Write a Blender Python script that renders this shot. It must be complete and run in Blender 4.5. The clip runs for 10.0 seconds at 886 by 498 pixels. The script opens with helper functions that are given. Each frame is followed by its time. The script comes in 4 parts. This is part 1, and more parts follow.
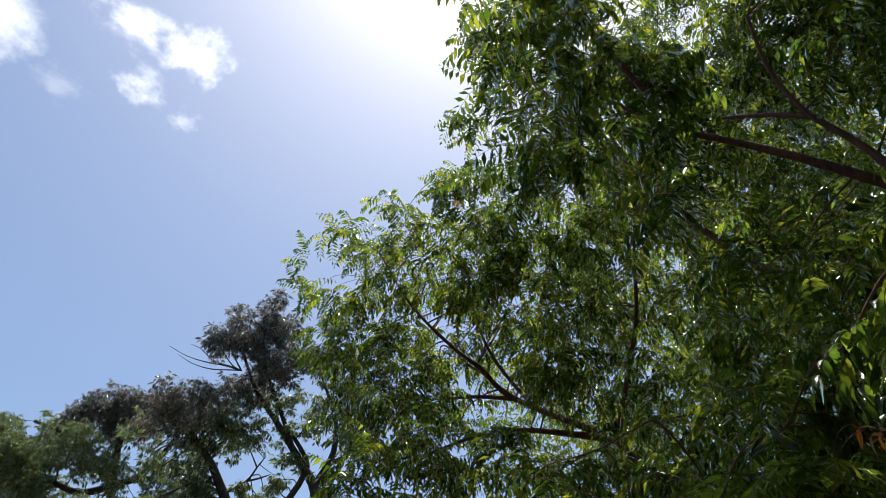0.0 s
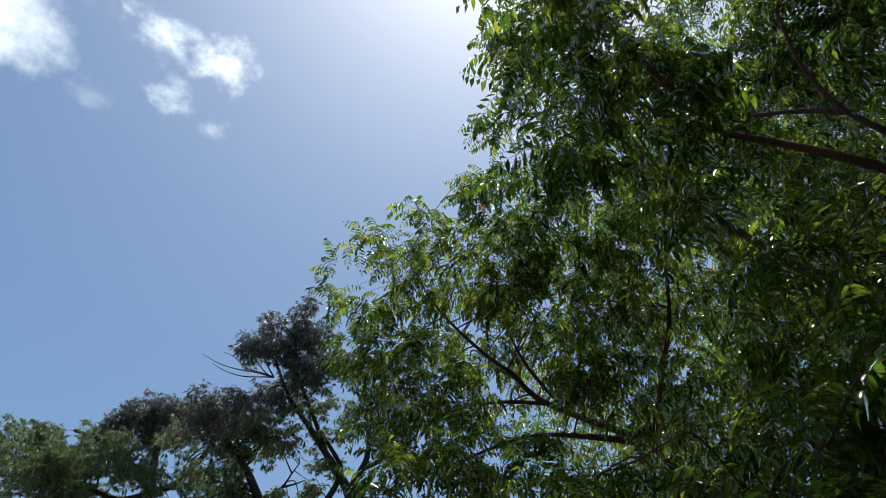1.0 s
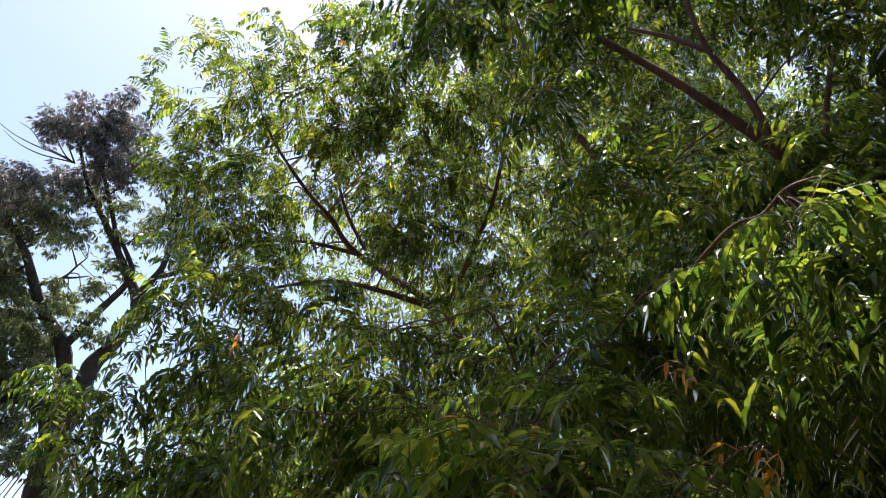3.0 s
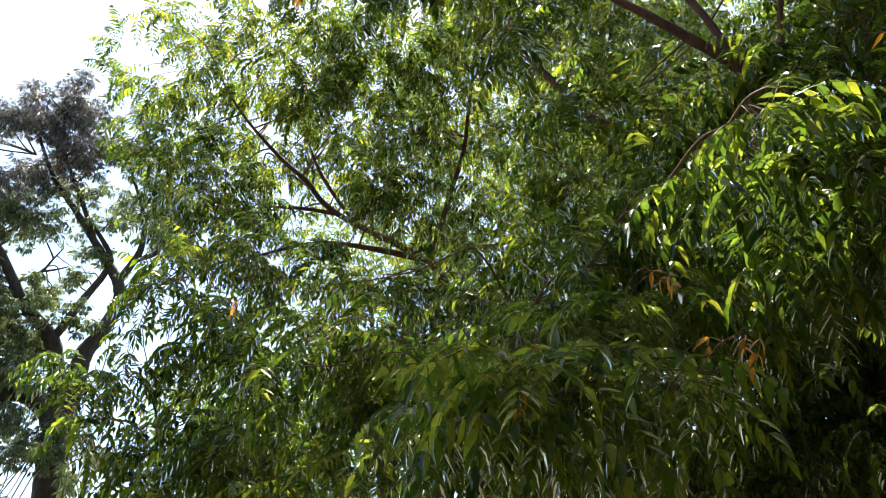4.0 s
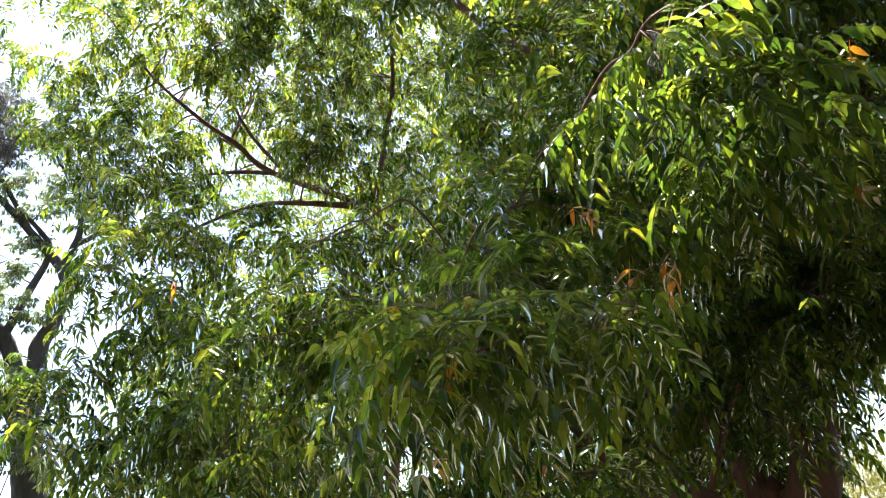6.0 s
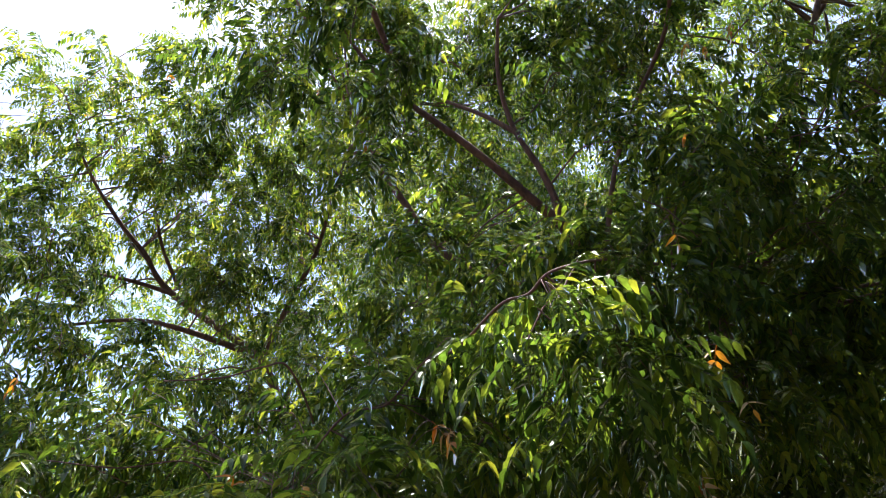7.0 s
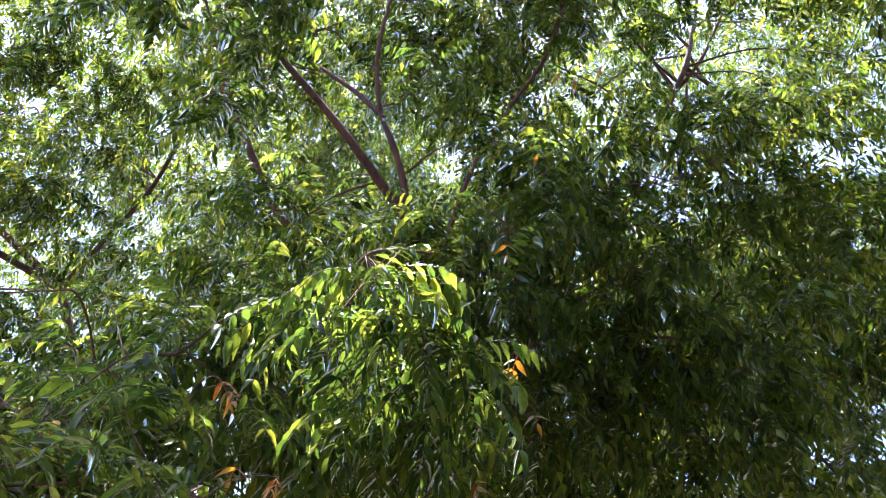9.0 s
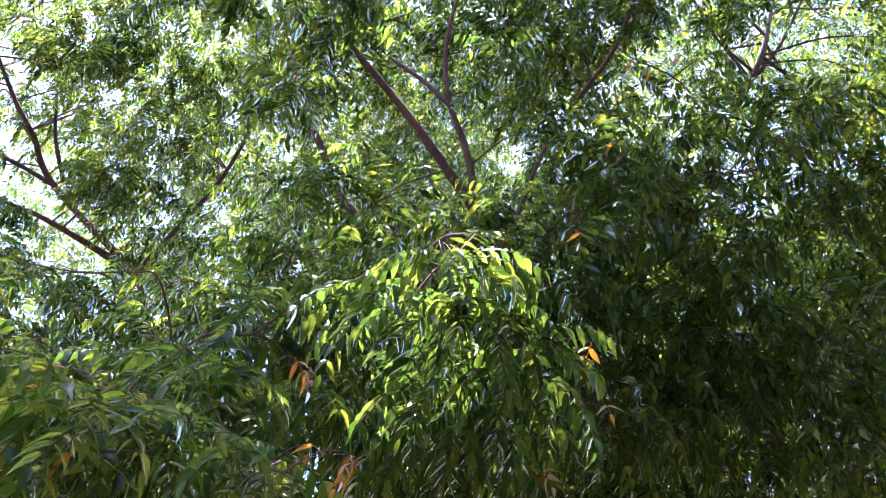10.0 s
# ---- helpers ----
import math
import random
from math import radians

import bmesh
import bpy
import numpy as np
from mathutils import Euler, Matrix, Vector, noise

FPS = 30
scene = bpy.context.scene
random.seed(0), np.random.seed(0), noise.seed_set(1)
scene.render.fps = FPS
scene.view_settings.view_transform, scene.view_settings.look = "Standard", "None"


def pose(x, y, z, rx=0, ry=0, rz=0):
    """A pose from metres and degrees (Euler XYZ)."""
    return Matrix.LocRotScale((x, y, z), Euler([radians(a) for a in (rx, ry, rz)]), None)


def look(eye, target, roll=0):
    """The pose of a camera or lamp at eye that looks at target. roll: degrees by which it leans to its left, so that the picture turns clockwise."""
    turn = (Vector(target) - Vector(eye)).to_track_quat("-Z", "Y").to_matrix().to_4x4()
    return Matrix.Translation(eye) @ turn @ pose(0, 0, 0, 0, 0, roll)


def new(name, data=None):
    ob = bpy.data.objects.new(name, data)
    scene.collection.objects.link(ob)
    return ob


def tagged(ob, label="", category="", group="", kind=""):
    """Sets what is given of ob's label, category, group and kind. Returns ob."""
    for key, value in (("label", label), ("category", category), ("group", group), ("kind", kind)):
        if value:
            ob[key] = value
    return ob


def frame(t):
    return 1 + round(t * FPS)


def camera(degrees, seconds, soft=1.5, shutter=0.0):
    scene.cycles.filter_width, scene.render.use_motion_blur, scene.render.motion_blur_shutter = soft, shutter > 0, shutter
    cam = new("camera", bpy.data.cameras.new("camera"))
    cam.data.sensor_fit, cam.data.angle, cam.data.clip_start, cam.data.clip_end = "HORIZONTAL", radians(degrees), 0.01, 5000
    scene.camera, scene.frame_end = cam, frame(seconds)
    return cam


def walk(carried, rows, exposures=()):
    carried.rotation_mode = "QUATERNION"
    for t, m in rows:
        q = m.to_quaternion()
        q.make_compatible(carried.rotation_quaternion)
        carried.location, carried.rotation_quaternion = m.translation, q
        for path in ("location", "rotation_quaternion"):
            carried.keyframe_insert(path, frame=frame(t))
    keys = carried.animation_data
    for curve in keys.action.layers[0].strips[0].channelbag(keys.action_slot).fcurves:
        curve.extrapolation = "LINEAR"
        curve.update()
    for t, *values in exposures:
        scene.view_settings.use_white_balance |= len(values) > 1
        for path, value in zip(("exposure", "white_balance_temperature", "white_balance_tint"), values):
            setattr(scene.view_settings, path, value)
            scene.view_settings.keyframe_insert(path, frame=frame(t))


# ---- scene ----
# ================= camera =================
cam = camera(62.72, 10.0, soft=0.5)
PATH = [
    (0, -0, 0, 1.6, 17.29, 43.66, 4.76),
    (0.5, 0.032, -0.02, 1.662, 22.99, 46.95, 6.99),
    (0.8, 0.05, -0.018, 1.658, 25.83, 43.9, 6.9),
    (1, 0.012, 0.003, 1.658, 20.45, 43.44, 5.43),
    (1.5, -0.023, 0.008, 1.642, 12.16, 40.71, 5.82),
    (2, 0.016, 0.051, 1.696, 4.05, 36.7, 8.93),
    (2.5, 0.034, 0.043, 1.742, 3.84, 34.46, 8.66),
    (2.7, 0.016, 0.053, 1.72, 2.55, 34.19, 8.73),
    (3.8, -0.039, 0.023, 1.638, 1.02, 30.57, 6.28),
    (4, -0.046, -0.002, 1.615, -0.71, 29.83, 0.36),
    (4.5, -0.09, -0.032, 1.558, 1.36, 22.97, -7.73),
    (5, 0.012, 0.075, 1.651, 0, 20, -9),
    (5.2, 0.024, 0.028, 1.686, 0.98, 21.43, -8.96),
    (6.3, 0.048, -0.028, 1.662, -7.58, 28.38, -7.33),
    (6.5, 0.077, -0.042, 1.705, -9.27, 33.58, -5),
    (7, 0.081, -0.063, 1.69, -13.42, 38.06, 3.04),
    (7.5, 0.118, -0.056, 1.701, -21.8, 41.07, 10.21),
    (8, 0.15, -0.007, 1.692, -26.3, 38.43, 7),
    (8.5, 0.14, -0.021, 1.712, -28.07, 38.82, 5.72),
    (9, 0.15, -0.018, 1.685, -28.59, 38.65, 6.55),
    (9.5, 0.152, -0.004, 1.68, -28.19, 36.41, 8.62),
    (10, 0.131, 0.016, 1.667, -22.93, 37.55, 10.91),
]
EXPOSURES = [(0.0, 0.32, 6300, 8), (0.4, -0.16, 5700, -3), (1.2, -0.05, 5900, 2), (1.5, 0.2, 6200, 5), (2.0, 1.18, 6600, 17),
             (2.7, 1.15, 6500, 17), (4.0, 1.73, 6700, 8), (4.5, 1.8, 6450, 9), (5.2, 2.7, 6450, 10), (6.3, 2.12, 6600, 12),
             (7.0, 1.75, 6200, 13), (7.5, 2.12, 6050, 18), (8.0, 2.34, 5900, 22), (8.5, 2.6, 5500, 26), (9.0, 2.66, 5800, 26), (10.0, 2.78, 5400, 30)]


def carried_pose(x, y, z, yaw, pitch, roll):
    return pose(x, y, z, 0, 0, yaw) @ pose(0, 0, 0, 90 + pitch) @ pose(0, 0, 0, 0, 0, roll)


walk(cam, [(t, carried_pose(*r)) for t, *r in PATH], EXPOSURES)

# ================= daylight =================
SUN_EL, SUN_AZ = 75.0, -12.0          # degrees; azimuth clockwise from +y
world = bpy.data.worlds.new("sky")
scene.world = world
world.use_nodes = True
wn = world.node_tree.nodes
sky = wn.new("ShaderNodeTexSky")
sky.sky_type = "NISHITA"
sky.sun_disc = False
sky.sun_elevation, sky.sun_rotation = radians(SUN_EL), radians(SUN_AZ)
sky.altitude, sky.air_density, sky.dust_density, sky.ozone_density = 50, 1.0, 1.6, 1.4
wn["Background"].inputs["Strength"].default_value = 0.125
world.node_tree.links.new(sky.outputs[0], wn["Background"].inputs["Color"])

sun_data = bpy.data.lights.new("sun", "SUN")
sun_data.energy, sun_data.angle, sun_data.color = 5.0, radians(0.55), (1.0, 0.95, 0.86)
sun = new("sun", sun_data)
sun.matrix_world = look((0, 0, 60), (-math.sin(radians(SUN_AZ)) * math.cos(radians(SUN_EL)),
                                    -math.cos(radians(SUN_AZ)) * math.cos(radians(SUN_EL)), 60 - math.sin(radians(SUN_EL))))


# ================= materials =================
def material(name):
    m = bpy.data.materials.new(name)
    m.use_nodes = True
    nt = m.node_tree
    for n in list(nt.nodes):
        nt.nodes.remove(n)
    out = nt.nodes.new("ShaderNodeOutputMaterial")

    def node(kind, **values):
        n = nt.nodes.new("ShaderNode" + kind)
        for k, v in values.items():
            n.inputs[k.replace("_", " ")].default_value = v
        return n
    return m, nt, out, node


def ramp_node(node, stops):
    r = node("ValToRGB")
    while len(r.color_ramp.elements) < len(stops):
        r.color_ramp.elements.new(0.5)
    for e, (p, c) in zip(r.color_ramp.elements, stops):
        e.position, e.color = p, (*c, 1)
    return r


def leaf_material(name, stops, translucence=0.5, glow=2.6, rough=0.2, passed=(1.22, 1.0, 0.46)):
    """A leaf blade: dull upper face, light that passes through, waxy gloss; hue changes from blade to blade."""
    m, nt, out, node = material(name)
    link = nt.links.new
    geo, info = node("NewGeometry"), node("ObjectInfo")
    add = node("Math")
    add.operation = "ADD"
    link(geo.outputs["Random Per Island"], add.inputs[0])
    link(info.outputs["Random"], add.inputs[1])
    frac = node("Math")
    frac.operation = "FRACT"
    link(add.outputs[0], frac.inputs[0])
    ramp = ramp_node(node, stops)
    coord = node("TexCoord")
    big = node("TexNoise", Scale=1.3, Detail=2.0)
    link(geo.outputs["Position"], big.inputs["Vector"])
    shade = node("MapRange", From_Min=0.3, From_Max=0.7, To_Min=-0.2, To_Max=0.2)
    link(big.outputs[0], shade.inputs[0])
    both = node("Math")
    both.operation = "ADD"
    both.use_clamp = True
    link(frac.outputs[0], both.inputs[0])
    link(shade.outputs[0], both.inputs[1])
    link(both.outputs[0], ramp.inputs[0])
    fine = node("TexNoise", Scale=90.0, Detail=3.0)
    link(coord.outputs["Object"], fine.inputs["Vector"])
    vary = node("MapRange", From_Min=0.3, From_Max=0.7, To_Min=0.8, To_Max=1.2)
    link(fine.outputs[0], vary.inputs[0])
    tint = node("Mix")
    tint.data_type, tint.blend_type = "RGBA", "MULTIPLY"
    tint.inputs["Factor"].default_value = 1.0
    link(ramp.outputs[0], tint.inputs[6])
    link(vary.outputs[0], tint.inputs[7])
    through_col = node("Mix")
    through_col.data_type, through_col.blend_type = "RGBA", "MULTIPLY"
    through_col.inputs["Factor"].default_value = 1.0
    link(tint.outputs[2], through_col.inputs[6])
    through_col.inputs[7].default_value = (*[glow * c for c in passed], 1)
    dif, tra = node("BsdfDiffuse"), node("BsdfTranslucent")
    link(tint.outputs[2], dif.inputs["Color"])
    link(through_col.outputs[2], tra.inputs["Color"])
    body = node("MixShader")
    body.inputs[0].default_value = translucence
    link(dif.outputs[0], body.inputs[1])
    link(tra.outputs[0], body.inputs[2])
    gloss = node("BsdfGlossy", Roughness=rough)
    gloss.inputs["Color"].default_value = (0.95, 0.95, 0.88, 1)
    fres = node("Fresnel", IOR=1.38)
    bump = node("Bump", Strength=0.25, Distance=0.003)
    link(fine.outputs[0], bump.inputs["Height"])
    link(bump.outputs[0], gloss.inputs["Normal"])
    link(bump.outputs[0], dif.inputs["Normal"])
    top = node("MixShader")
    part_gloss = node("Math")
    part_gloss.operation = "MULTIPLY"
    part_gloss.inputs[1].default_value = 0.54
    link(fres.outputs[0], part_gloss.inputs[0])
    link(part_gloss.outputs[0], top.inputs[0])
    link(body.outputs[0], top.inputs[1])
    link(gloss.outputs[0], top.inputs[2])
    link(top.outputs[0], out.inputs[0])
    return m


def bark_material(name, dark, light, scale=9.0):
    m, nt, out, node = material(name)
    link = nt.links.new
    coord = node("TexCoord")
    stretch = node("Mapping")
    stretch.inputs["Scale"].default_value = (1, 1, 0.22)
    link(coord.outputs["Object"], stretch.inputs["Vector"])
    fis = node("TexNoise", Scale=scale * 3, Detail=6.0, Roughness=0.65)
    link(stretch.outputs[0], fis.inputs["Vector"])
    spot = node("TexNoise", Scale=scale * 0.35, Detail=4.0)
    link(coord.outputs["Object"], spot.inputs["Vector"])
    r = ramp_node(node, [(0.3, dark), (0.7, light)])
    link(fis.outputs[0], r.inputs[0])
    pale = node("Mix")
    pale.data_type, pale.blend_type = "RGBA", "MIX"
    sel = node("MapRange", From_Min=0.5, From_Max=0.75, To_Min=0.0, To_Max=0.45)
    link(spot.outputs[0], sel.inputs[0])
    link(sel.outputs[0], pale.inputs[0])
    link(r.outputs[0], pale.inputs[6])
    pale.inputs[7].default_value = (light[0] * 1.35, light[1] * 1.4, light[2] * 1.45, 1)
    p = node("BsdfPrincipled", Roughness=0.85)
    link(pale.outputs[2], p.inputs["Base Color"])
    b = node("Bump", Strength=0.8, Distance=0.02)
    link(fis.outputs[0], b.inputs["Height"])
    link(b.outputs[0], p.inputs["Normal"])
    link(p.outputs[0], out.inputs[0])
    return m


def ground_material():
    m, nt, out, node = material("dry_ground")
    link = nt.links.new
    geo = node("NewGeometry")
    a = node("TexNoise", Scale=0.35, Detail=5.0)
    b = node("TexNoise", Scale=14.0, Detail=6.0)
    link(geo.outputs["Position"], a.inputs["Vector"])
    link(geo.outputs["Position"], b.inputs["Vector"])
    # both soil tones darkened as if shaded, to cut light bounced into the leaves
    ra = ramp_node(node, [(0.35, (0.085, 0.066, 0.040)), (0.65, (0.055, 0.060, 0.024))])
    link(a.outputs[0], ra.inputs[0])
    rb = ramp_node(node, [(0.3, (0.55, 0.5, 0.45)), (0.7, (1.1, 1.1, 1.1))])
    link(b.outputs[0], rb.inputs[0])
    mul = node("Mix")
    mul.data_type, mul.blend_type = "RGBA", "MULTIPLY"
    mul.inputs["Factor"].default_value = 1.0
    link(ra.outputs[0], mul.inputs[6])
    link(rb.outputs[0], mul.inputs[7])
    p = node("BsdfPrincipled", Roughness=0.95)
    link(mul.outputs[2], p.inputs["Base Color"])
    bu = node("Bump", Strength=0.6, Distance=0.05)
    link(b.outputs[0], bu.inputs["Height"])
    link(bu.outputs[0], p.inputs["Normal"])
    link(p.outputs[0], out.inputs[0])
    return m


def cloud_material():
    """Thin vapour: its sunlit white is given off as emission and thins out to nothing towards a ragged edge."""
    m, nt, out, node = material("vapour")
    link = nt.links.new
    coord = node("TexCoord")
    n = node("TexNoise", Scale=1.9, Detail=8.0, Roughness=0.6)
    info = node("ObjectInfo")
    shift = node("VectorMath")
    shift.operation = "ADD"
    link(coord.outputs["Object"], shift.inputs[0])
    link(info.outputs["Location"], shift.inputs[1])
    link(shift.outputs[0], n.inputs["Vector"])
    ln = node("VectorMath")
    ln.operation = "LENGTH"
    link(coord.outputs["Object"], ln.inputs[0])
    fall = node("MapRange", From_Min=0.0, From_Max=1.0, To_Min=0.78, To_Max=-0.75)
    link(ln.outputs["Value"], fall.inputs[0])
    s = node("Math")
    s.operation = "ADD"
    ragged = node("MapRange", From_Min=0.0, From_Max=1.0, To_Min=-0.8, To_Max=1.8)
    link(n.outputs[0], ragged.inputs[0])
    link(ragged.outputs[0], s.inputs[0])
    link(fall.outputs[0], s.inputs[1])
    a = node("MapRange", From_Min=0.3, From_Max=1.7, To_Min=0.0, To_Max=1.0)
    a.interpolation_type = "SMOOTHSTEP"
    link(s.outputs[0], a.inputs[0])
    em = node("Emission", Strength=1.6)
    em.inputs["Color"].default_value = (1.0, 0.98, 0.95, 1)
    tr = node("BsdfTransparent")
    mix = node("MixShader")
    thick = node("Math")
    thick.operation = "MULTIPLY"
    link(a.outputs[0], thick.inputs[0])
    link(info.outputs["Alpha"], thick.inputs[1])
    link(thick.outputs[0], mix.inputs[0])
    link(tr.outputs[0], mix.inputs[1])
    link(em.outputs[0], mix.inputs[2])
    link(mix.outputs[0], out.inputs[0])
    return m


LEAF_GREEN = leaf_material("pinnate_leaf", [(0.0, (0.013, 0.032, 0.008)), (0.35, (0.036, 0.074, 0.014)),
                                            (0.75, (0.075, 0.120, 0.020)), (1.0, (0.145, 0.178, 0.028))], 0.6, 3.2)
LEAF_DRY = leaf_material("withered_leaf", [(0.0, (0.32, 0.11, 0.02)), (1.0, (0.58, 0.30, 0.03))], 0.5, 1.5, 0.5)
LEAF_BROAD = leaf_material("drooping_leaf", [(0.0, (0.065, 0.095, 0.048)), (0.5, (0.11, 0.155, 0.07)),
                                             (1.0, (0.17, 0.21, 0.09))], 0.45, 2.0, 0.36, (1.1, 1.0, 0.65))
# reddish leaf greyed and lightened: distance haze is put into the colour
LEAF_RED = leaf_material("young_red_leaf_hazed", [(0.0, (0.075, 0.086, 0.078)), (0.65, (0.135, 0.143, 0.128)),
                                            (0.9, (0.19, 0.16, 0.145)), (1.0, (0.28, 0.17, 0.155))], 0.45, 1.6, 0.36, (1.05, 1.0, 0.92))
LEAF_SHRUB = leaf_material("shrub_leaf", [(0.0, (0.07, 0.10, 0.025)), (1.0, (0.22, 0.22, 0.07))], 0.45, 1.9, 0.45)
BARK_RED = bark_material("reddish_bark", (0.055, 0.024, 0.016), (0.205, 0.095, 0.064))
BARK_GREY = bark_material("grey_bark", (0.022, 0.018, 0.016), (0.080, 0.066, 0.056), 6.0)
GROUND = ground_material()
VAPOUR = cloud_material()


# ================= building tools =================
def mesh_of(name, verts, faces_list, mat, smooth=True):
    """A mesh from arrays: verts n x 3; faces_list holds arrays of triangles or of quads."""
    me = bpy.data.meshes.new(name)
    verts = np.asarray(verts, dtype=np.float32)
    counts = [(f.shape[1], f.shape[0]) for f in faces_list if len(f)]
    loops = np.concatenate([f.ravel() for f in faces_list if len(f)]).astype(np.int32)
    totals = np.concatenate([np.full(n, k, dtype=np.int32) for k, n in counts])
    starts = np.concatenate([[0], np.cumsum(totals)[:-1]]).astype(np.int32)
    me.vertices.add(len(verts))
    me.vertices.foreach_set("co", verts.ravel())
    me.loops.add(len(loops))
    me.loops.foreach_set("vertex_index", loops)
    me.polygons.add(len(totals))
    me.polygons.foreach_set("loop_start", starts)
    me.polygons.foreach_set("use_smooth", np.full(len(totals), smooth))
    me.materials.append(mat)
    me.update(calc_edges=True)
    return me


def part(name, me, parent, label="", kind=""):
    ob = new(name, me)
    ob.parent = parent
    ob.matrix_parent_inverse = Matrix.Translation(parent.location).inverted()
    return tagged(ob, label=label, kind=kind)


def smooth_line(pts, steps):
    """A Catmull-Rom line through control rows (any number of columns)."""
    p = np.asarray(pts, float)
    p = np.vstack([2 * p[0] - p[1], p, 2 * p[-1] - p[-2]])
    out = []
    for i in range(1, len(p) - 2):
        for u in np.linspace(0, 1, steps, endpoint=False):
            a, b, c, d = p[i - 1], p[i], p[i + 1], p[i + 2]
            out.append(0.5 * (2 * b + (c - a) * u + (2 * a - 5 * b + 4 * c - d) * u ** 2 + (3 * b - a - 3 * c + d) * u ** 3))
    out.append(p[-2])
    return np.array(out)


def tube(line, sides, rng=None, lumps=0.0):
    """A tapered round limb along rows of x, y, z, radius; returns verts and quads."""
    line = np.asarray(line, float)
    c, r = line[:, :3], np.maximum(line[:, 3], 0.0008)
    t = np.gradient(c, axis=0)
    t /= np.linalg.norm(t, axis=1)[:, None] + 1e-9
    ref = np.array([0.31, 0.87, 0.12])
    a = np.cross(t, ref)
    a /= np.linalg.norm(a, axis=1)[:, None] + 1e-9
    b = np.cross(t, a)
    ang = np.linspace(0, 2 * np.pi, sides, endpoint=False)
    rad = r[:, None] * np.ones(sides)
    if rng is not None and lumps:
        rad = rad * (1 + lumps * (rng.random(rad.shape) - 0.5))
    v = c[:, None] + rad[..., None] * (np.cos(ang)[None, :, None] * a[:, None] + np.sin(ang)[None, :, None] * b[:, None])
    n = len(c)
    i, j = np.meshgrid(np.arange(n - 1), np.arange(sides), indexing="ij")
    k = (j + 1) % sides
    q = np.stack([i * sides + j, i * sides + k, (i + 1) * sides + k, (i + 1) * sides + j], -1).reshape(-1, 4)
    return v.reshape(-1, 3), q


class Pile:
    """Gathers many small pieces into one mesh."""

    def __init__(self):
        self.v, self.f, self.n = [], {3: [], 4: []}, 0

    def add(self, v, f):
        self.v.append(v)
        self.f[f.shape[1]].append(f + self.n)
        self.n += len(v)

    def mesh(self, name, mat, smooth=True):
        return mesh_of(name, np.concatenate(self.v), [np.concatenate(x) for x in self.f.values() if x], mat, smooth)


def leaflet(length, width, fine, sickle=0.18):
    """One blade along +x with its face up (+z): folded at the midrib, bent down towards the tip, sickle-shaped."""
    if fine:
        u = np.array([0.12, 0.38, 0.72])
        w = np.array([0.74, 1.0, 0.52]) * width * 0.5
    else:
        h = width * 0.56
        v = np.array([(0, 0, 0), (0.45 * length, h + sickle * length * 0.2, 0.1 * h), (length, sickle * length, -0.22 * length),
                      (0.45 * length, -h + sickle * length * 0.2, 0.1 * h)])
        return v, np.array([(0, 2, 1), (0, 3, 2)])
    bend = -0.22 * length
    mid = lambda s: np.stack([s * length, sickle * length * s ** 2, bend * s ** 2], -1)
    m = mid(u)
    fold = 0.35
    side = np.stack([0 * w, w, fold * w], -1)
    side2 = np.stack([0 * w, -w, fold * w], -1)
    v = [np.zeros((1, 3))]
    for k in range(len(u)):
        v.append(np.stack([m[k] + side[k], m[k], m[k] + side2[k]]))
    v.append(mid(np.array([1.0])))
    v = np.concatenate(v)
    last = len(v) - 1
    tri = [(0, 2, 1), (0, 3, 2), (last, last - 3, last - 2), (last, last - 2, last - 1)]
    for k in range(len(u) - 1):
        a = 1 + 3 * k
        for s in (0, 1):
            tri += [(a + s, a + s + 1, a + s + 4), (a + s, a + s + 4, a + s + 3)]
    return v, np.array(tri)


def turn(axis, deg):
    return np.array(Matrix.Rotation(radians(deg), 3, axis))


def frame_along(d, roll=0.0):
    """Rotation whose x is d and whose z leans upward."""
    d = d / np.linalg.norm(d)
    y = np.cross((0, 0, 1), d)
    y /= np.linalg.norm(y) + 1e-6
    z = np.cross(d, y)
    m = np.stack([d, y, z], 1)
    return m @ turn("X", roll)


